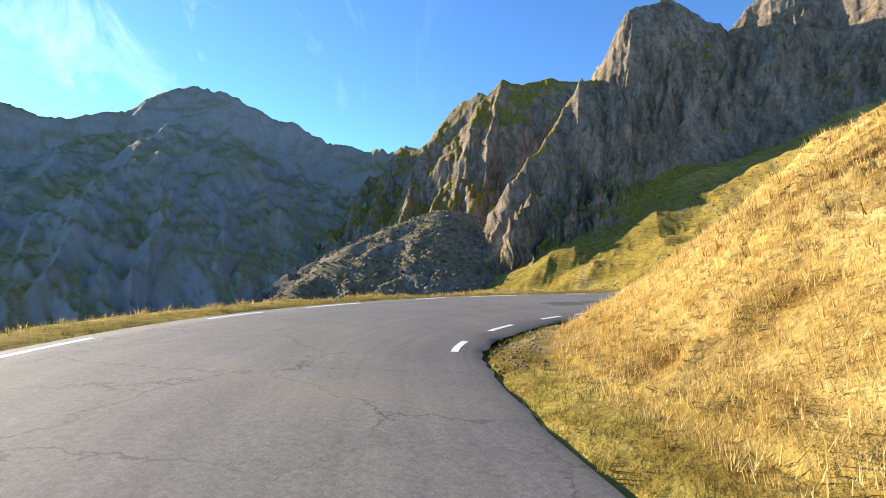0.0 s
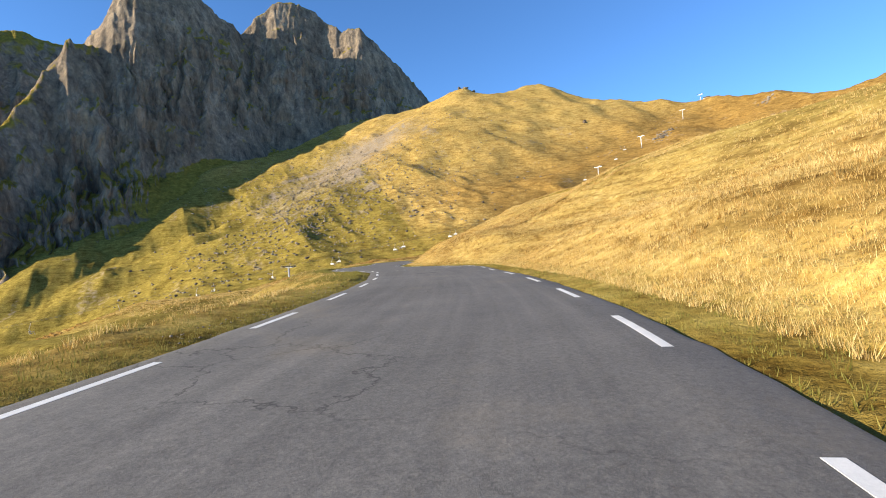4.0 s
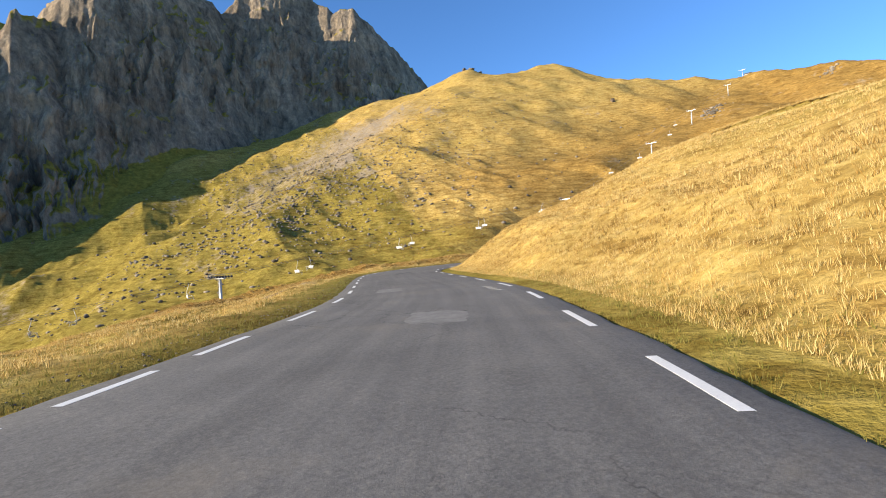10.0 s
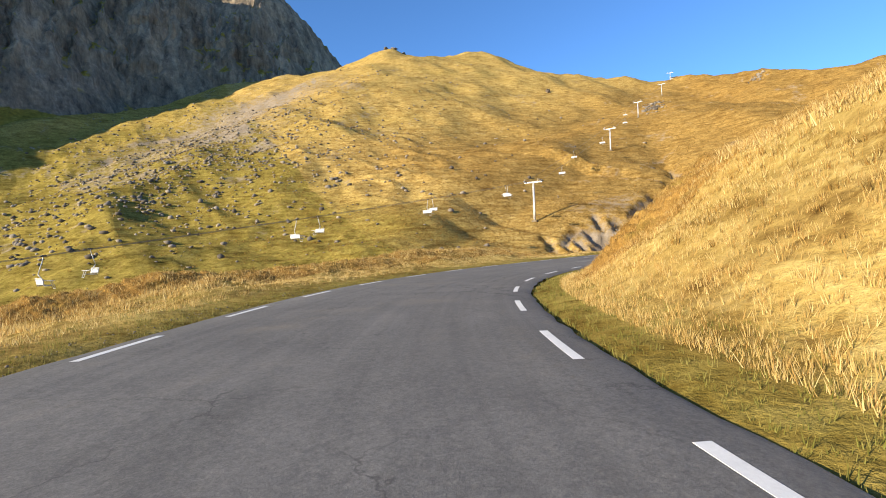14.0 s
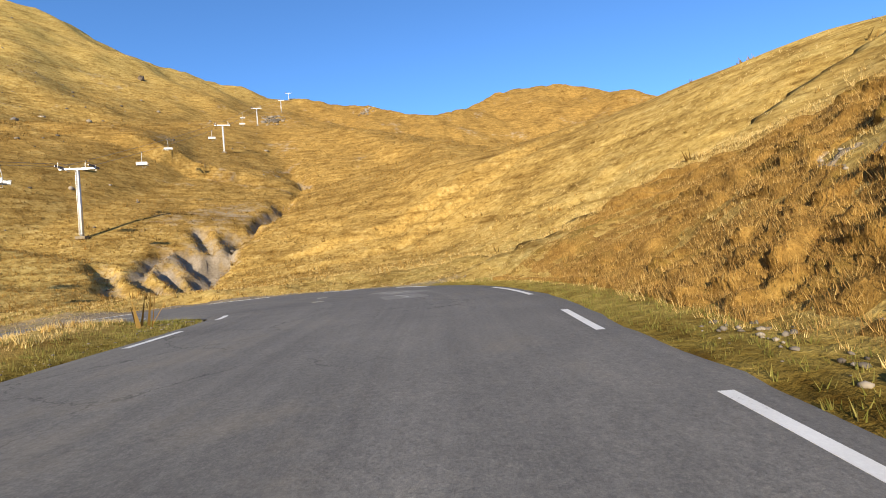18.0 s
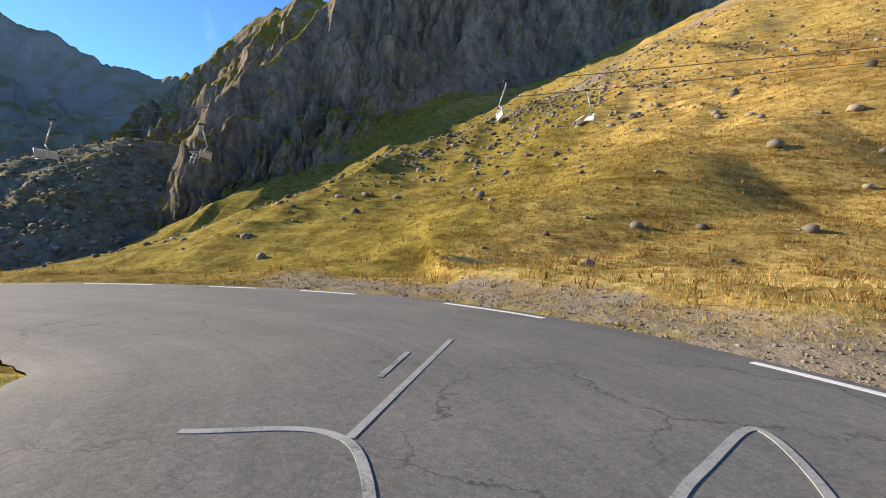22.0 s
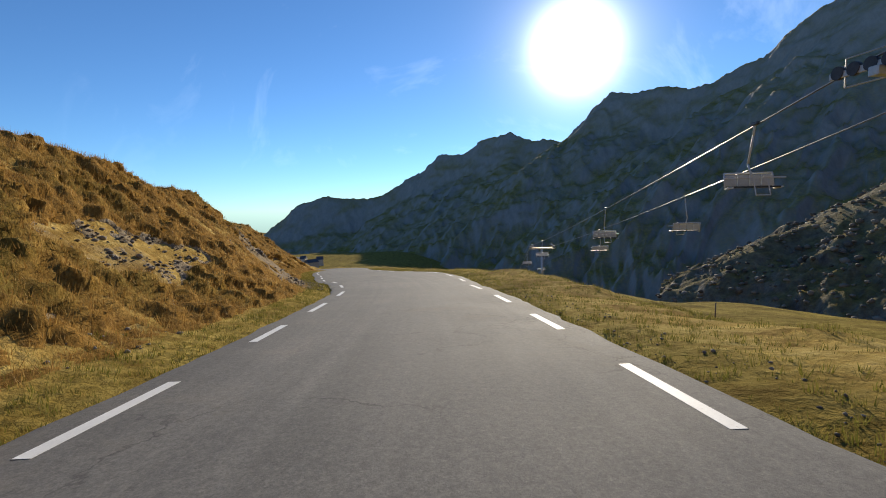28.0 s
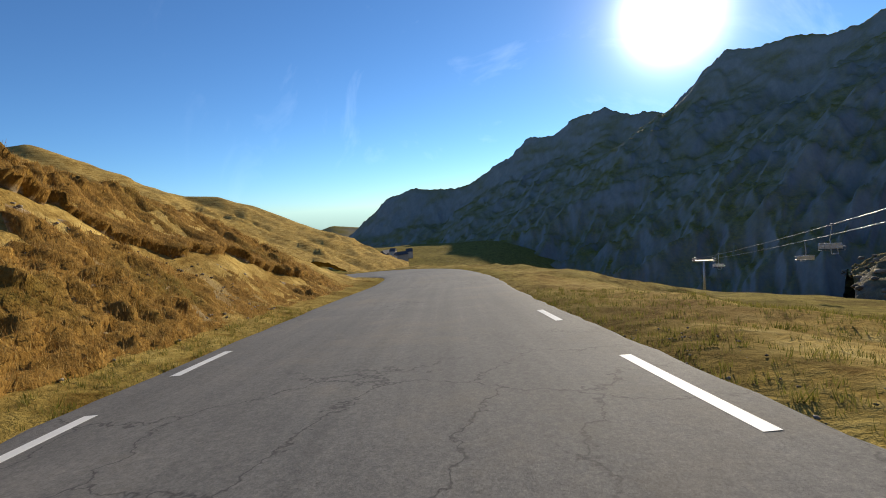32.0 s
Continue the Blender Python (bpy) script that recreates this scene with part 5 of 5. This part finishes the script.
    edge = edge * smooth(0.5, 1.2, other)
    out = out * edge
    P = P - n * sgn * (0.75 * out)[..., None]
    Z = z + 0.65 * out + 0.02 - 0.4 * (1 - smooth(0.0, 0.4, edge))
    ob = grid_mesh("bank_turf", P[..., 0], P[..., 1], Z, {"stone": bare, "green": green}, mat)
    rng = np.random.default_rng(seed)
    ok = np.flatnonzero((edge > 0.3) & (bare < 0.5) & (out > -0.1 * swell + 0.35 * swell * rng.uniform(-1, 1, S.shape)))
    ok = rng.choice(ok, min(tufts, len(ok)), replace=False)
    bed = np.flatnonzero((edge > 0.5) & (bare > 0.55))
    bed = rng.choice(bed, min(rubble, len(bed)), replace=False)
    if len(bed):
        stones("rubble", "broken grey stones lying in the bare scree of the bank", P[..., 0].ravel()[bed], P[..., 1].ravel()[bed], 0.045, LOOSE, seed, 0.35, Z.ravel()[bed])
    BANK_TUFTS.append((np.stack([P[..., 0].ravel()[ok], P[..., 1].ravel()[ok], Z.ravel()[ok]], 1), blade))
    return tagged(ob, label, "bank", kind="structure")


BANK = bank_material()
MATTED = grass_material("matted_grass", [(0.15, (0.17, 0.09, 0.024)), (0.45, (0.36, 0.205, 0.055)), (0.7, (0.52, 0.34, 0.11)), (0.9, (0.66, 0.49, 0.2))])
BANK_TUFTS = []
lumpy_bank("steep bank of pale broken rock and dry turf with dark hollows", 190, 238, 1.3, 13, 0.12, (0.65, 0.36), 500, BANK, MATTED, 30000, 700,
           [(204.5, 3.5, 7.5, 2.5, 1.0), (221, 6.0, 4.0, 1.2, 0.7), (228, 6.5, 3.0, 1.0, 0.6)])
lumpy_bank("lumpy orange-brown turf bank with broken edges and scree", 274, 404, -1.1, -13, 0.12, (0.48, 0.27), 520, BANK, MATTED, 60000, 5000,
           [(350, 3.6, 9.5, 3.4, 0.9), (330, 4.0, 3.0, 1.0, 0.5)], [((361, 6.6), (376, 2.6)), ((384, 6.2), (398, 3.4)), ((312, 6.5), (322, 4.5))])
lumpy_bank("golden tufted bank with stones at its foot", 12, 62, 1.2, 10, 0.16, (0.5, 0.16), 540, MEADOW, DRY_GRASS, 16000, 1200, [(36, 2.6, 6.0, 1.3, 0.4)])
lumpy_bank("rough green and golden turf along the outer edge of the bend", 74, 116, -0.4, -6, 0.14, (0.55, 0.16), 560, MEADOW, VERGE_GRASS, 9000, 0)


# ---- village at the valley's end ----
def house(x, y, w, d, h, a):
    z = land_z(x, y)
    root = empty("house", pose(x, y, z, 0, 0, a), "small pale village house with a dark slate roof", "house", "village houses")
    bm = bmesh.new()
    box(bm, (0, 0, h / 2 - 1), (w, d, h + 2))
    part("wall", bm, WALL, root)
    bm = bmesh.new()
    v = [bm.verts.new(p) for p in ((-w * 0.56, -d * 0.55, h), (w * 0.56, -d * 0.55, h), (w * 0.56, d * 0.55, h), (-w * 0.56, d * 0.55, h), (0, -d * 0.55, h + w * 0.4), (0, d * 0.55, h + w * 0.4))]
    for f in ((0, 1, 4), (2, 3, 5), (1, 2, 5, 4), (3, 0, 4, 5), (3, 2, 1, 0)):
        bm.faces.new([v[i] for i in f])
    part("roof", bm, ROOF, root)
    for k in range(3):
        bm = bmesh.new()
        box(bm, (-w * 0.3 + w * 0.3 * k, -d / 2 - 0.03, h * 0.55), (w * 0.12, 0.12, h * 0.2))
        part("window", bm, GLASS_DARK, root)


rv = random.Random(5)
for k in range(VILLAGE[4]):
    house(VILLAGE[0] + rv.gauss(0, VILLAGE[2]), VILLAGE[1] + rv.gauss(0, VILLAGE[3]), rv.uniform(9, 16), rv.uniform(10, 22), rv.uniform(6, 14), rv.uniform(0, 180))


# ---- grass ----
def grass(name, label, xs, ys, blades, height, width, mat, seed, spread=0.12, z=None):
    rng = np.random.default_rng(seed)
    if z is None:
        z, green, stone = ground(xs, ys)
        keep = rng.uniform(0, 1, len(xs)) > np.clip((stone - 0.3) * 1.4, 0, 0.97)
        xs, ys, z = xs[keep], ys[keep], z[keep]
    n = len(xs) * blades
    bx, by, bz = (np.repeat(v, blades) for v in (xs, ys, z))
    tuft = np.repeat(rng.lognormal(0, 0.3, len(xs)), blades)
    a, r = rng.uniform(0, 6.28, n), spread * np.sqrt(rng.uniform(0, 1, n))
    bx, by = bx + np.cos(a) * r, by + np.sin(a) * r
    h = height * tuft * rng.uniform(0.55, 1.2, n)
    w = width * rng.uniform(0.6, 1.3, n)
    lean = h * rng.uniform(0.15, 0.75, n)
    la = a + rng.normal(0, 0.7, n)
    f = rng.uniform(0, 6.28, n)
    dx, dy = np.cos(f) * w / 2, np.sin(f) * w / 2
    v = np.empty((n, 3, 3))
    v[:, 0] = np.stack([bx - dx, by - dy, bz - 0.04], 1)
    v[:, 1] = np.stack([bx + dx, by + dy, bz - 0.04], 1)
    v[:, 2] = np.stack([bx + np.cos(la) * lean, by + np.sin(la) * lean, bz + h], 1)
    return tagged(triangles(name, v.reshape(-1, 3), mat), label, "grass", kind="stuff")


for k, (s0, s1, lat0, lat1, n, blades, height, width, dry, power) in enumerate(GRASS_UP + GRASS_DOWN):
    xs, ys = strip_points(n, s0, s1, lat0, lat1, 500 + k, power)
    grass(("verge_grass", "dry_grass", "tussock_grass")[dry], ("short green grass along the road's edge", "long dry golden grass on the bank", "brown tussocks among the dry grass")[dry],
          xs, ys, blades, height, width, (VERGE_GRASS, DRY_GRASS, TUSSOCK)[dry], 500 + k, 0.05 + height * 0.35)

for k, (pts, mat) in enumerate(BANK_TUFTS):
    grass("bank_grass", "matted dry grass on the turf lumps of the bank", pts[:, 0], pts[:, 1], 7, 0.11, 0.013, mat, 560 + k, 0.1, pts[:, 2])

for k, (spots, n, blades, height, width) in enumerate(TUSSOCKS):
    xs, ys = blobs(spots, n, 600 + k)
    off = np.min([np.hypot(xs - px, ys - py) for px, py in LINE[::6, :2]], axis=0) > 6.5
    grass("tussock_grass", "low brown and green tussocks on the hillside", xs[off], ys[off], blades, height, width, TUSSOCK, 600 + k, height * 0.8)
